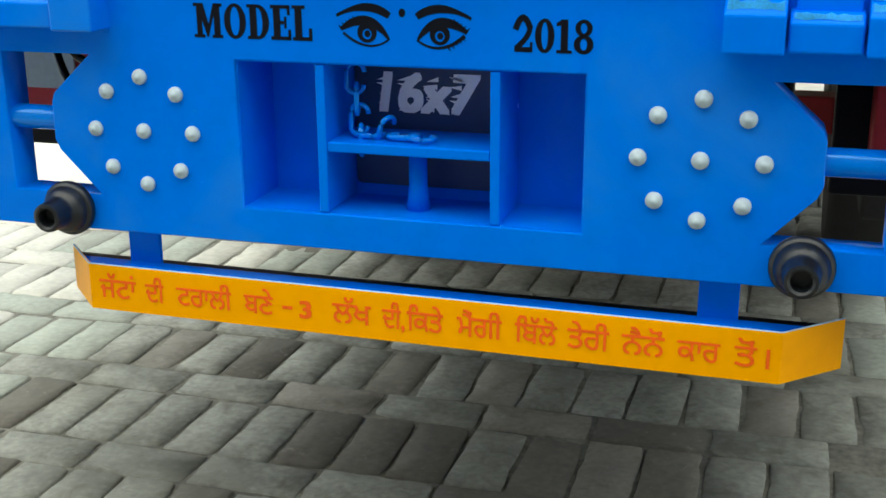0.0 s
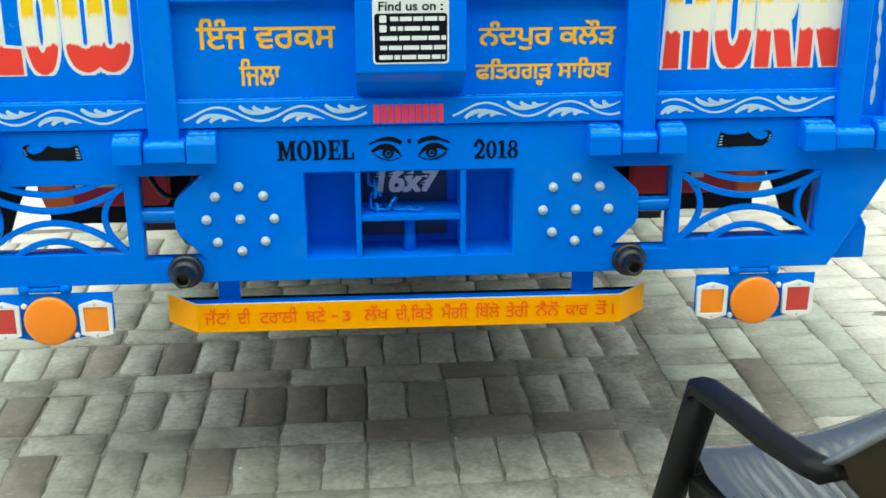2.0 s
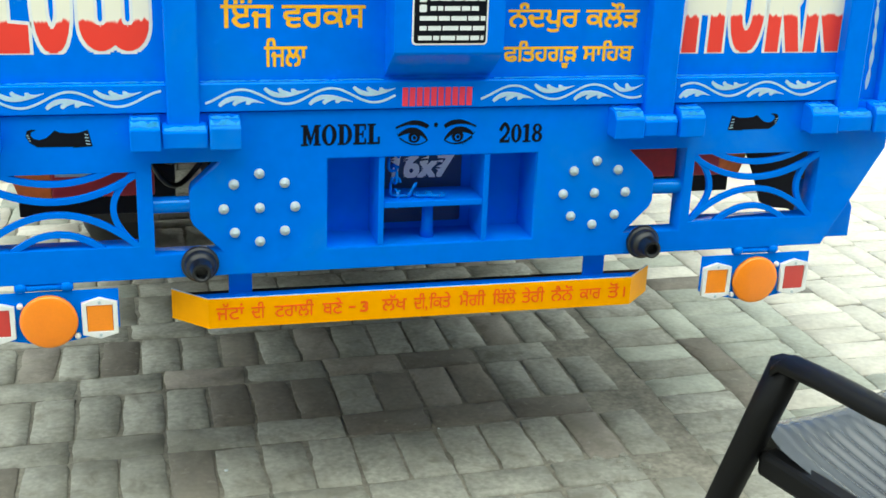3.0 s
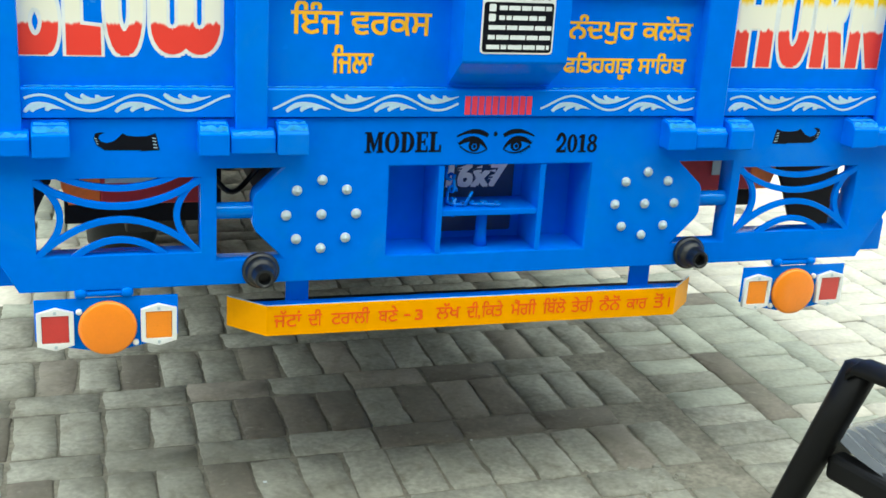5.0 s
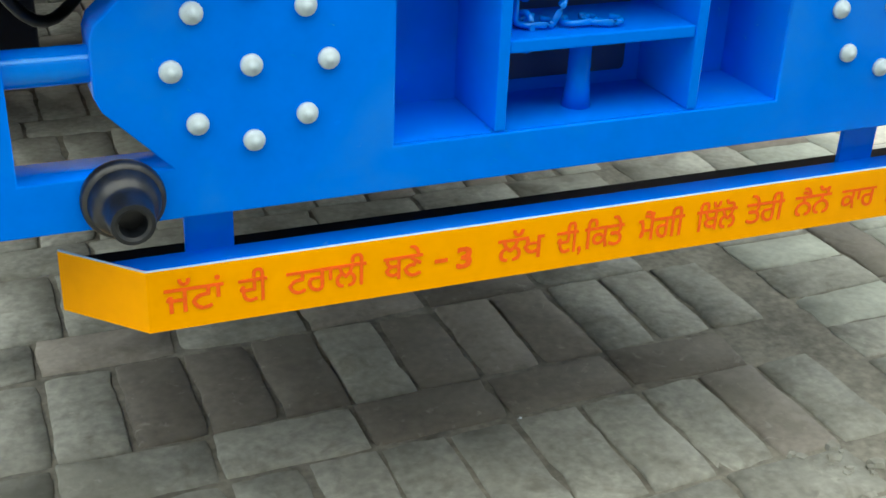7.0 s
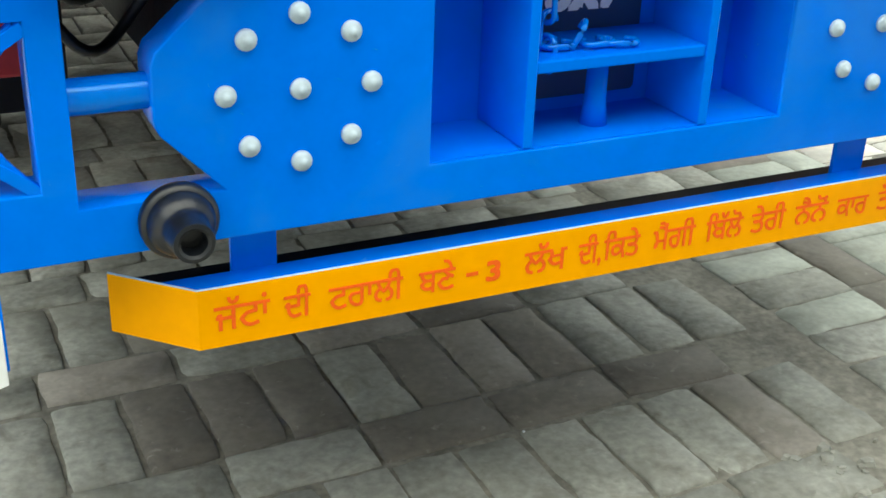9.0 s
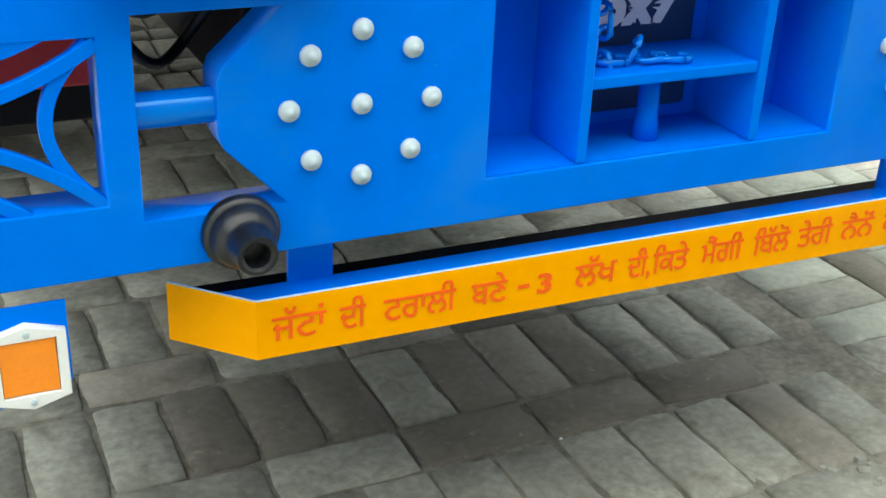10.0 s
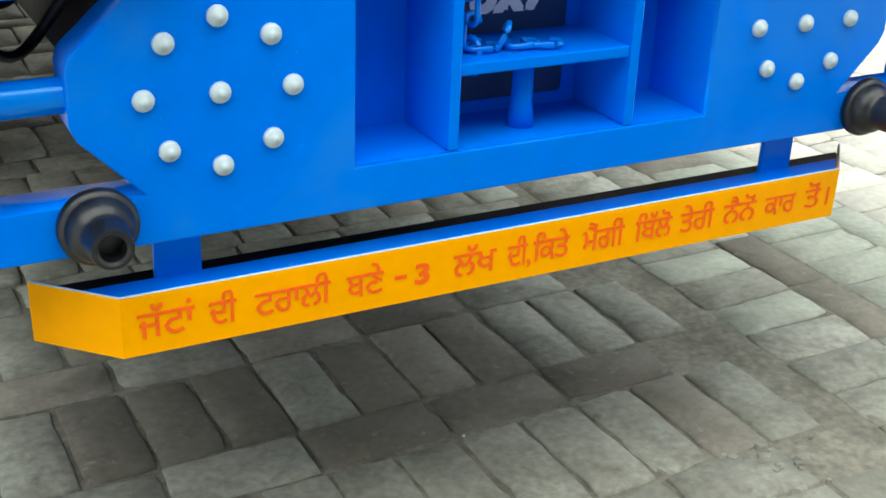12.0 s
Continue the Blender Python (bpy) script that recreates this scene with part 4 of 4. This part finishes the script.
def painted_letter(ch, x0, x1, z0, z1):
    groups = [[[(x0 + u * (x1 - x0), z0 + v * (z1 - z0)) for u, v in loop] for loop in g] for g in block_letter(ch)]
    loops = []
    for g in groups:
        way = 1 if signed_area(g[0]) > 0 else -1
        loops += [l if (signed_area(l) * way > 0) == (k == 0) else l[::-1] for k, l in enumerate(g)] if way > 0 else [l[::-1] if k == 0 or signed_area(l) < 0 and k == 0 else (l if signed_area(l) < 0 else l[::-1]) for k, l in enumerate(g)]
    outline = sign("letter_outline", scanned(loops, z0 - 0.007, z1 + 0.02, SHEET, 0.0006, 0.0060, 70), WHITE, "white painted letter outline")
    part("letter", scanned(loops, z0 - 0.001, z1 + 0.02, SHEET - 0.0008, 0.0004, 0.0, 70), BANDS, outline, "letter in red, white and yellow bands")


for word, spans in (("BLOW", ((-0.910, -0.832), (-0.820, -0.760), (-0.752, -0.686), (-0.676, -0.545))), ("HORN", ((0.524, 0.616), (0.628, 0.706), (0.716, 0.796), (0.806, 0.892)))):
    for ch, (a, b) in zip(word, spans):
        painted_letter(ch, a, b, (1.018 if word == "BLOW" else 1.010) + LIFT, 1.235 + LIFT)
for s in (-1, 1):
    n = 60
    line = [(s * (0.975 + 0.003 * math.sin(12 * i / n)), 0.930 + 0.55 * i / n) for i in range(n + 1)]
    sign("ribbon", flat_shape([strip(line, [0.0025 + 0.0075 * abs(math.sin(math.pi * i / 5)) for i in range(n + 1)])], SHEET - 0.0006, SHEET), PALE, "pale painted twisted ribbon")

# sticker on the centre box
BOX = -0.070
UP = 0.013
sticker = sign("sticker", flat_shape([round_rect(-0.070, 0.078, 1.034 + UP, 1.161 + UP, 0.008)], BOX - 0.0012, BOX), WHITE, "black and white contact sticker")
part("sticker_field", flat_shape([round_rect(-0.0665, 0.0745, 1.0375 + UP, 1.132 + UP, 0.006)], BOX - 0.0018, BOX - 0.0012), BLACK, sticker)
part("sticker_line", lettering("Find us on :", -0.058, 0.066, 1.137 + UP, 1.155 + UP, BOX - 0.0012, 0.0006, bold=0.0005), BLACK, sticker)
rng_words = random.Random(3)
for k, (a, b) in enumerate(((-0.036, 0.070), (-0.036, 0.058), (-0.056, 0.072), (-0.056, 0.071), (-0.058, 0.070))):
    z = 1.1215 + UP - 0.0185 * k
    if k < 2:
        part("sticker_icon", flat_shape([round_rect(-0.057, -0.043, z - 0.007, z + 0.007, 0.003)], BOX - 0.0024, BOX - 0.0018), WHITE, sticker)
    x = a
    while x < b - 0.004:
        long = min(rng_words.uniform(0.010, 0.034), b - x)
        part("sticker_bar", flat_shape([[(x, z - 0.0042), (x + long, z - 0.0042), (x + long, z + 0.0042), (x, z + 0.0042)]], BOX - 0.0024, BOX - 0.0018), WHITE, sticker)
        x += long + 0.003


# ---- plastic chair ----
def plastic_chair():
    ob = thing("plastic_armchair", "dark grey moulded plastic armchair with a perforated back", "chair")
    # seat with ridges, front towards +y
    bm = bmesh.new()
    nx, ny = 160, 36
    grid = []
    for j in range(ny + 1):
        v = j / ny
        row = []
        for i in range(nx + 1):
            u = i / nx * 2 - 1
            half = 0.20 + 0.045 * v - 0.03 * max(0, v - 0.8) / 0.2
            z = 0.398 + 0.022 * u * u + 0.062 * v - (0.025 * ((v - 0.88) / 0.12) ** 2 if v > 0.88 else 0) - 0.026 * math.sin(math.pi * v) + 0.0026 * math.cos(u * 44) * max(0, min(1, 5 * (0.90 - abs(u)), 9 * (0.93 - v), 8 * (v - 0.04)))
            row.append(bm.verts.new((u * half, -0.22 + 0.545 * v, z)))
        grid.append(row)
    for a, b in zip(grid, grid[1:]):
        for i in range(nx):
            bm.faces.new((a[i], a[i + 1], b[i + 1], b[i]))
    bmesh.ops.solidify(bm, geom=list(bm.faces), thickness=0.008)
    shade(part("seat", bm, SEAT, ob, "glossy seat with fine ridges, sky sheen put into its colour"))
    # perforated back, wrapping forward to meet the arms
    bm = bmesh.new()
    nx, nz = 72, 56
    hole = set()
    for j in range(9, nz - 9, 5):
        for i in range(9, nx - 8, 5):
            hole.add((i, j))
    verts = {}

    def surface(u, w):
        half = 0.045 + 0.215 * w ** 0.9
        top = 0.86 - 0.20 * abs(u) ** 2.4
        low, high = -0.205 + 0.03 * u * u, -0.305 + 0.185 * u * u
        return Vector((u * half, low + (high - low) * w, 0.425 + (top - 0.425) * w))

    def spot(i, j):
        if (i, j) not in verts:
            verts[i, j] = bm.verts.new(surface(i / nx * 2 - 1, j / nz))
        return verts[i, j]

    for j in range(nz):
        for i in range(nx):
            if (i, j) not in hole:
                bm.faces.new((spot(i, j), spot(i + 1, j), spot(i + 1, j + 1), spot(i, j + 1)))
    bmesh.ops.solidify(bm, geom=list(bm.faces), thickness=0.005)
    shade(part("backrest", bm, BACK, ob, "curved back with rows of small square holes"))
    rim = [surface(-1, k / 12) for k in range(2, 12)] + [surface(k / 16 - 1, 1) for k in range(33)] + [surface(1, 1 - k / 12) for k in range(1, 11)]
    # the rim's sky highlight is painted with the seat's lighter colour
    shade(part("top_rim", bm_tube(rim, 0.0078, 10), SEAT, ob, "rim with a grey sky sheen put into its colour"))
    for s in (-1, 1):
        # armrest: broad flat bar from the front down-turn to the back
        pts = [(s * 0.262, 0.222, 0.622), (s * 0.262, 0.205, 0.638), (s * 0.266, 0.10, 0.645), (s * 0.268, 0.0, 0.646), (s * 0.263, -0.09, 0.650), (s * 0.255, -0.135, 0.652)]
        bm = bmesh.new()
        ring_prev = None
        for (x, y, z) in pts:
            ring = [bm.verts.new((x + du, y, z + dz)) for du, dz in ((-0.025, -0.012), (-0.026, 0.000), (-0.021, 0.009), (-0.010, 0.0125), (0.010, 0.0125), (0.021, 0.009), (0.026, 0.000), (0.025, -0.012))]
            if ring_prev:
                for i in range(8):
                    bm.faces.new((ring_prev[i], ring_prev[(i + 1) % 8], ring[(i + 1) % 8], ring[i]))
            else:
                bm.faces.new(ring)
            ring_prev = ring
        bm.faces.new(ring_prev)
        bmesh.ops.recalc_face_normals(bm, faces=bm.faces)
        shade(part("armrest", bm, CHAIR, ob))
        # front leg, from the arm to the floor, broad and thin
        for y0, y1, za, zb, nm in ((0.212, 0.435, 0.636, 0.0, "front_leg"), (-0.235, -0.33, 0.46, 0.0, "rear_leg")):
            bm = bmesh.new()
            prev = None
            for k in range(6):
                t = k / 5
                x = s * (0.256 + 0.004 * t) if nm == "front_leg" else s * (0.18 + 0.07 * t)
                y, z = y0 + (y1 - y0) * t, za + (zb - za) * t
                wide = 0.030 - 0.008 * t
                ring = [bm.verts.new((x + a, y + b, z)) for a, b in ((-0.024 * s, -wide * 0.7), (-0.015 * s, -wide), (0.012 * s, -wide), (0.020 * s, -wide * 0.7), (0.024 * s, 0.0), (0.023 * s, wide * 0.6), (0.012 * s, wide), (-0.015 * s, wide), (-0.024 * s, wide * 0.6))]
                if prev:
                    for i in range(9):
                        bm.faces.new((prev[i], prev[(i + 1) % 9], ring[(i + 1) % 9], ring[i]))
                else:
                    bm.faces.new(ring)
                prev = ring
            bm.faces.new(prev)
            bmesh.ops.recalc_face_normals(bm, faces=bm.faces)
            shade(part(nm, bm, CHAIR, ob))
        # apron under the seat side
        part("apron", bm_box((s * 0.205, s * 0.250, -0.20, 0.26, 0.39, 0.440), 0.010), CHAIR, ob)
    part("front_apron", bm_box((-0.215, 0.215, 0.290, 0.308, 0.395, 0.440), 0.006), CHAIR, ob)
    return ob


chair = plastic_chair()
chair.matrix_basis = pose(0.742, -0.793, 0.0, 0, 0, 14.8) @ Matrix.Scale(0.97, 4)

# ---- distance ----
tree = thing("tree", "slim tree with a grey trunk, white higher up, in the yard", "tree")
shade(part("trunk", bm_tube([(0.004, 0, -0.05), (0.002, 0, 0.05), (-0.002, 0.004, 0.18), (-0.004, 0, 0.32), (-0.012, -0.003, 0.48), (-0.024, 0, 0.632)], [0.046, 0.039, 0.037, 0.035, 0.033, 0.031], 14), BARK, tree))
shade(part("white_trunk", bm_tube([(-0.024, 0, 0.630), (-0.030, 0, 0.70), (-0.045, 0, 0.85), (-0.07, 0.01, 1.4), (-0.02, 0.02, 2.4), (0.02, 0.1, 3.4)], [0.0325, 0.032, 0.031, 0.031, 0.030, 0.026], 14), PLASTER, tree, "white upper trunk"))
for k in range(5):
    a = k * 1.3
    shade(part("limb", bm_tube([(0.03, 0.05, 2.5 + 0.15 * k), (0.5 * math.cos(a), 0.5 * math.sin(a), 3.0 + 0.2 * k), (1.1 * math.cos(a), 1.1 * math.sin(a), 3.4 + 0.25 * k)], [0.035, 0.025, 0.01], 8), BARK, tree))


def leaf_cloud(n, spread, size, seed):
    rng = random.Random(seed)
    bm = bmesh.new()
    for _ in range(n):
        p = spread(rng)
        r = Euler((rng.uniform(0, 6.28), rng.uniform(0, 6.28), rng.uniform(0, 6.28))).to_matrix()
        k = size * rng.uniform(0.6, 1.4)
        vs = [bm.verts.new(Vector(p) + r @ Vector(c)) for c in ((-k, 0, 0), (0, -k * 0.45, k * 0.1), (k, 0, 0), (0, k * 0.45, k * 0.1))]
        bm.faces.new(vs)
    return bm


part("crown", leaf_cloud(2600, lambda r: (r.gauss(0, 0.7), r.gauss(0, 0.7), 3.8 + r.gauss(0, 0.45)), 0.06, 5), LEAF, tree)
tree.location = (1.884, 2.85, 0)
weeds = part("weeds", leaf_cloud(1700, lambda r: (2.17 + r.gauss(0, 0.17), 3.0 + r.gauss(0, 0.15), abs(r.gauss(0, 0.075)) - 0.01), 0.016, 7), LEAF)
tagged(weeds, "low green weeds at the foot of the tree", "weeds", kind="stuff")
bench = thing("bench", "dark metal bench frame with a grey slab top in the yard", "bench")
part("top_slab", bm_box((2.44, 3.70, 4.98, 5.42, 0.505, 0.560), 0.006), CAP, bench, "grey slab top")
part("rail", bm_box((2.478, 3.66, 5.00, 5.03, 0.362, 0.396), 0.003), DARK_UNDER, bench)
for x in (2.585, 3.05, 3.55):
    part("strut", bm_box((x - 0.012, x + 0.012, 5.005, 5.028, 0.396, 0.505), 0.002), DARK_UNDER, bench)
for x in (2.86, 3.60):
    for y in (5.004, 5.38):
        part("leg", bm_box((x - 0.02, x + 0.02, y, y + 0.022, -0.03, 0.362 if y < 5.1 else 0.505), 0.002), DARK_UNDER, bench)
CEMENT = material("weathered_cement_plaster", (0.33, 0.32, 0.29), 0.9, vary=0.15, scale=1.2, bump=0.3, bump_scale=14, stain=(0.2, 0.19, 0.17), stain_amount=0.5)
# unseen wall, added to keep low sky light off the ground and panel
light_blocking_wall = part("light_blocking_wall", bm_box((-5.0, 4.5, -4.35, -4.1, -0.03, 5.2)), CEMENT)
tagged(light_blocking_wall, "unseen plain cement wall, added to block low light", "wall", kind="structure")
wall_far = part("wall_far", bm_box((-9, 12, 9.0, 9.25, -0.03, 3.0)), PLASTER)
tagged(wall_far, "pale limewashed yard wall in the distance", "wall", kind="structure")

# ---- litter on the paving ----
def litter(count, seed, place, low, high):
    """Small flat angular lumps scattered by place(rng)."""
    r = random.Random(seed)
    bm = bmesh.new()
    for _ in range(count):
        x, y = place(r)
        size = r.uniform(low, high)
        turn = r.uniform(0, 6.3)
        ring = [(x + size * r.uniform(0.6, 1.1) * math.cos(turn + k * 1.2566), y + size * r.uniform(0.5, 0.9) * math.sin(turn + k * 1.2566)) for k in range(5)]
        top = [bm.verts.new((x + 0.7 * (u - x), y + 0.7 * (v - y), 0.0012 + size * r.uniform(0.06, 0.20))) for u, v in ring]
        foot = [bm.verts.new((u, v, -0.004)) for u, v in ring]
        bm.faces.new(top)
        for k in range(5):
            bm.faces.new((foot[k], foot[(k + 1) % 5], top[(k + 1) % 5], top[k]))
    bmesh.ops.recalc_face_normals(bm, faces=bm.faces)
    return bm


crumbs = part("brick_crumbs", litter(30, 5, lambda r: (r.gauss(0.48, 0.055), r.gauss(0.055, 0.055)), 0.005, 0.018), BRICK)
tagged(crumbs, "pale crumbs of broken brick lying on the paving", "rubble", kind="stuff")
SCRAPS = iter(((-0.215, 0.038), (-0.124, -0.099), (-0.030, -0.102), (-0.420, 0.241), (-0.114, -0.088), (0.12, 0.345)))
scraps = part("paper_scraps", litter(6, 8, lambda r: next(SCRAPS), 0.003, 0.007), WHITE)
tagged(scraps, "tiny white scraps littering the brick paving", "litter", kind="stuff")

# ---- paving bricks ----
STRETCH, SOLDIER = 0.113, 0.2305
rng = random.Random(11)


def brick_mesh(length, width, k):
    """A worn brick: an uneven rounded outline, chipped corners, a slightly hollow or humped top."""
    r = random.Random(100 + k)
    bm = bmesh.new()
    a, b = length / 2, width / 2
    ring = []
    for x0, y0, x1, y1 in ((-a, -b, a, -b), (a, -b, a, b), (a, b, -a, b), (-a, b, -a, -b)):
        n = 6 if math.hypot(x1 - x0, y1 - y0) > 0.15 else 4
        ring += [(x0 + (x1 - x0) * i / n, y0 + (y1 - y0) * i / n, i) for i in range(n)]
    low, rim, top = [], [], []
    for x, y, i in ring:
        wear = r.uniform(0.0, 0.003) + (r.uniform(0.0, 0.003) if i == 0 else 0) + (r.uniform(0.002, 0.006) if r.random() < 0.10 else 0)
        f, g = 1 - wear / a, 1 - wear / b
        low.append(bm.verts.new((x * f, y * g, -0.03)))
        rim.append(bm.verts.new((x * f, y * g, -0.0045 - r.uniform(0, 0.003))))
        inset = r.uniform(0.001, 0.006)
        top.append(bm.verts.new((x * (1 - (wear + inset) / a), y * (1 - (wear + inset) / b), r.uniform(-0.0010, 0.0006))))
    n = len(ring)
    mid = bm.verts.new((r.uniform(-0.02, 0.02), r.uniform(-0.02, 0.02), r.uniform(-0.002, 0.002)))
    for i in range(n):
        q = (i + 1) % n
        bm.faces.new((low[i], low[q], rim[q], rim[i]))
        bm.faces.new((rim[i], rim[q], top[q], top[i]))
        bm.faces.new((top[i], top[q], mid))
    for f in bm.faces:
        f.smooth = True
    data = bpy.data.meshes.new("brick")
    bm.normal_update()
    bm.to_mesh(data)
    bm.free()
    return data


GAP = 0.0022
STEP = (0.2215, 0.1105)  # pitch of the bricks along a course: laid lengthwise, laid crosswise
mats = [BRICK, BRICK_RED, BRICK_DARK, BRICK_DUSTY_LIT, BRICK_PALE]
stock = {}


def stock_mesh(kind, mat, k):
    key = (kind, mat.name, k)
    if key not in stock:
        m = brick_mesh(STEP[0] - GAP, STRETCH - GAP, k) if kind == 0 else brick_mesh(STEP[1] - GAP, SOLDIER - GAP, k + 20)
        m.materials.append(mat)
        stock[key] = m
    return stock[key]


# First row: dark bricks. Second row: the trolley's shade put into brick colour.
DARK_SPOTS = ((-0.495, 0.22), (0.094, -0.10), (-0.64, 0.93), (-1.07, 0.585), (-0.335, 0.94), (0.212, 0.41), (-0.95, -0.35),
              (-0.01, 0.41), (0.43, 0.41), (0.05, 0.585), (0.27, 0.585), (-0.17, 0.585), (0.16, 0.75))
spots = []


def lay(x, y, kind, quarter):
    """One brick centred at x, y; quarter: turned by a right angle."""
    mat = BRICK_RED if rng.random() < (0.10 if x < SEAM else 0.03) else BRICK
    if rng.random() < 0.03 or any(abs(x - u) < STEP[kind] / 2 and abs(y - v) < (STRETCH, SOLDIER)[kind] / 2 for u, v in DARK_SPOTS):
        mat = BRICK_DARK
    # outer bricks paler: trodden-in dust, and the open yard's brighter light painted in
    dust_and_light = max(x - 1.20, -1.30 - x, min(y - 1.55, abs(x) - 0.95)) + rng.gauss(0, 0.15)
    if dust_and_light > 0.14:
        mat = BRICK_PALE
    elif dust_and_light > -0.2 and mat is not BRICK_DARK:
        mat = BRICK_DUSTY_LIT
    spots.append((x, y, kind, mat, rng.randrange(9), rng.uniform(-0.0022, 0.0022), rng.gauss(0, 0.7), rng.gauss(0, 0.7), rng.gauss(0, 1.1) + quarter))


# behind the trolley the courses run across it, lengthwise and crosswise in turn
SEAM = 0.745
JOINTS = {(0, 0): -0.554, (0, 1): -0.548, (-1, 1): -0.442, (-1, 0): -0.109, (1, 0): -0.55, (1, 1): -0.717}
period = STRETCH + SOLDIER
for course in range(-11, 11):
    for kind in (0, 1):
        deep = (STRETCH, SOLDIER)[kind]
        y = 0.356 + course * period + (STRETCH if kind else 0) + deep / 2
        if y < PAVED[2]:
            continue
        phase = JOINTS.get((course, kind), rng.uniform(0, STEP[kind]))
        x = phase - STEP[kind] * math.floor((phase - PAVED[0] - 0.1) / STEP[kind]) + STEP[kind] / 2
        while x + STEP[kind] / 2 < SEAM + 0.02:
            # the paving runs on only under the trolley
            if y < PAVED[3] - 0.25 or abs(x) < 1.15:
                lay(x, y + 0.006 * math.sin(1.7 * x + course), kind, 0.0)
            x += STEP[kind]
# to one side of a straight seam they run the other way
x = SEAM
kind = 0
while x < PAVED[1] - 0.2:
    wide, step = (SOLDIER * 0.92, STRETCH * 0.97) if kind == 0 else (STRETCH * 0.95, SOLDIER)
    y = PAVED[2] + rng.uniform(0, step)
    while y < PAVED[3] - 0.25:
        # lengthwise across the column, then lengthwise along it
        lay(x + wide / 2 + 0.005 * math.sin(2.1 * y), y, kind, 0.0)
        y += step
    x += wide
    kind = 1 - kind
spots.sort(key=lambda s: math.hypot((s[0] - 0.05) * 0.8, s[1] - 0.35))
joined_v, joined_f, joined_m = [], [], []
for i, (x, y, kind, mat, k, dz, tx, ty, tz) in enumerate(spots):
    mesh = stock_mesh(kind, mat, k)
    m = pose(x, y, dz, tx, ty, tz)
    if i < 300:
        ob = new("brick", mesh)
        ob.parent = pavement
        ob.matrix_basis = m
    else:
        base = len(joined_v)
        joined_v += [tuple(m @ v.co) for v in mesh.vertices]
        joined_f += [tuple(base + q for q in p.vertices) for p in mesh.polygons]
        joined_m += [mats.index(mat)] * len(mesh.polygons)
rest = bpy.data.meshes.new("outer_bricks")
rest.from_pydata(joined_v, [], joined_f)
for mat in mats:
    rest.materials.append(mat)
rest.polygons.foreach_set("use_smooth", [True] * len(joined_m))
rest.polygons.foreach_set("material_index", joined_m)
outer_bricks = new("outer_bricks", rest)
outer_bricks.parent = pavement
tagged(outer_bricks, "outlying worn paving bricks", kind="stuff")
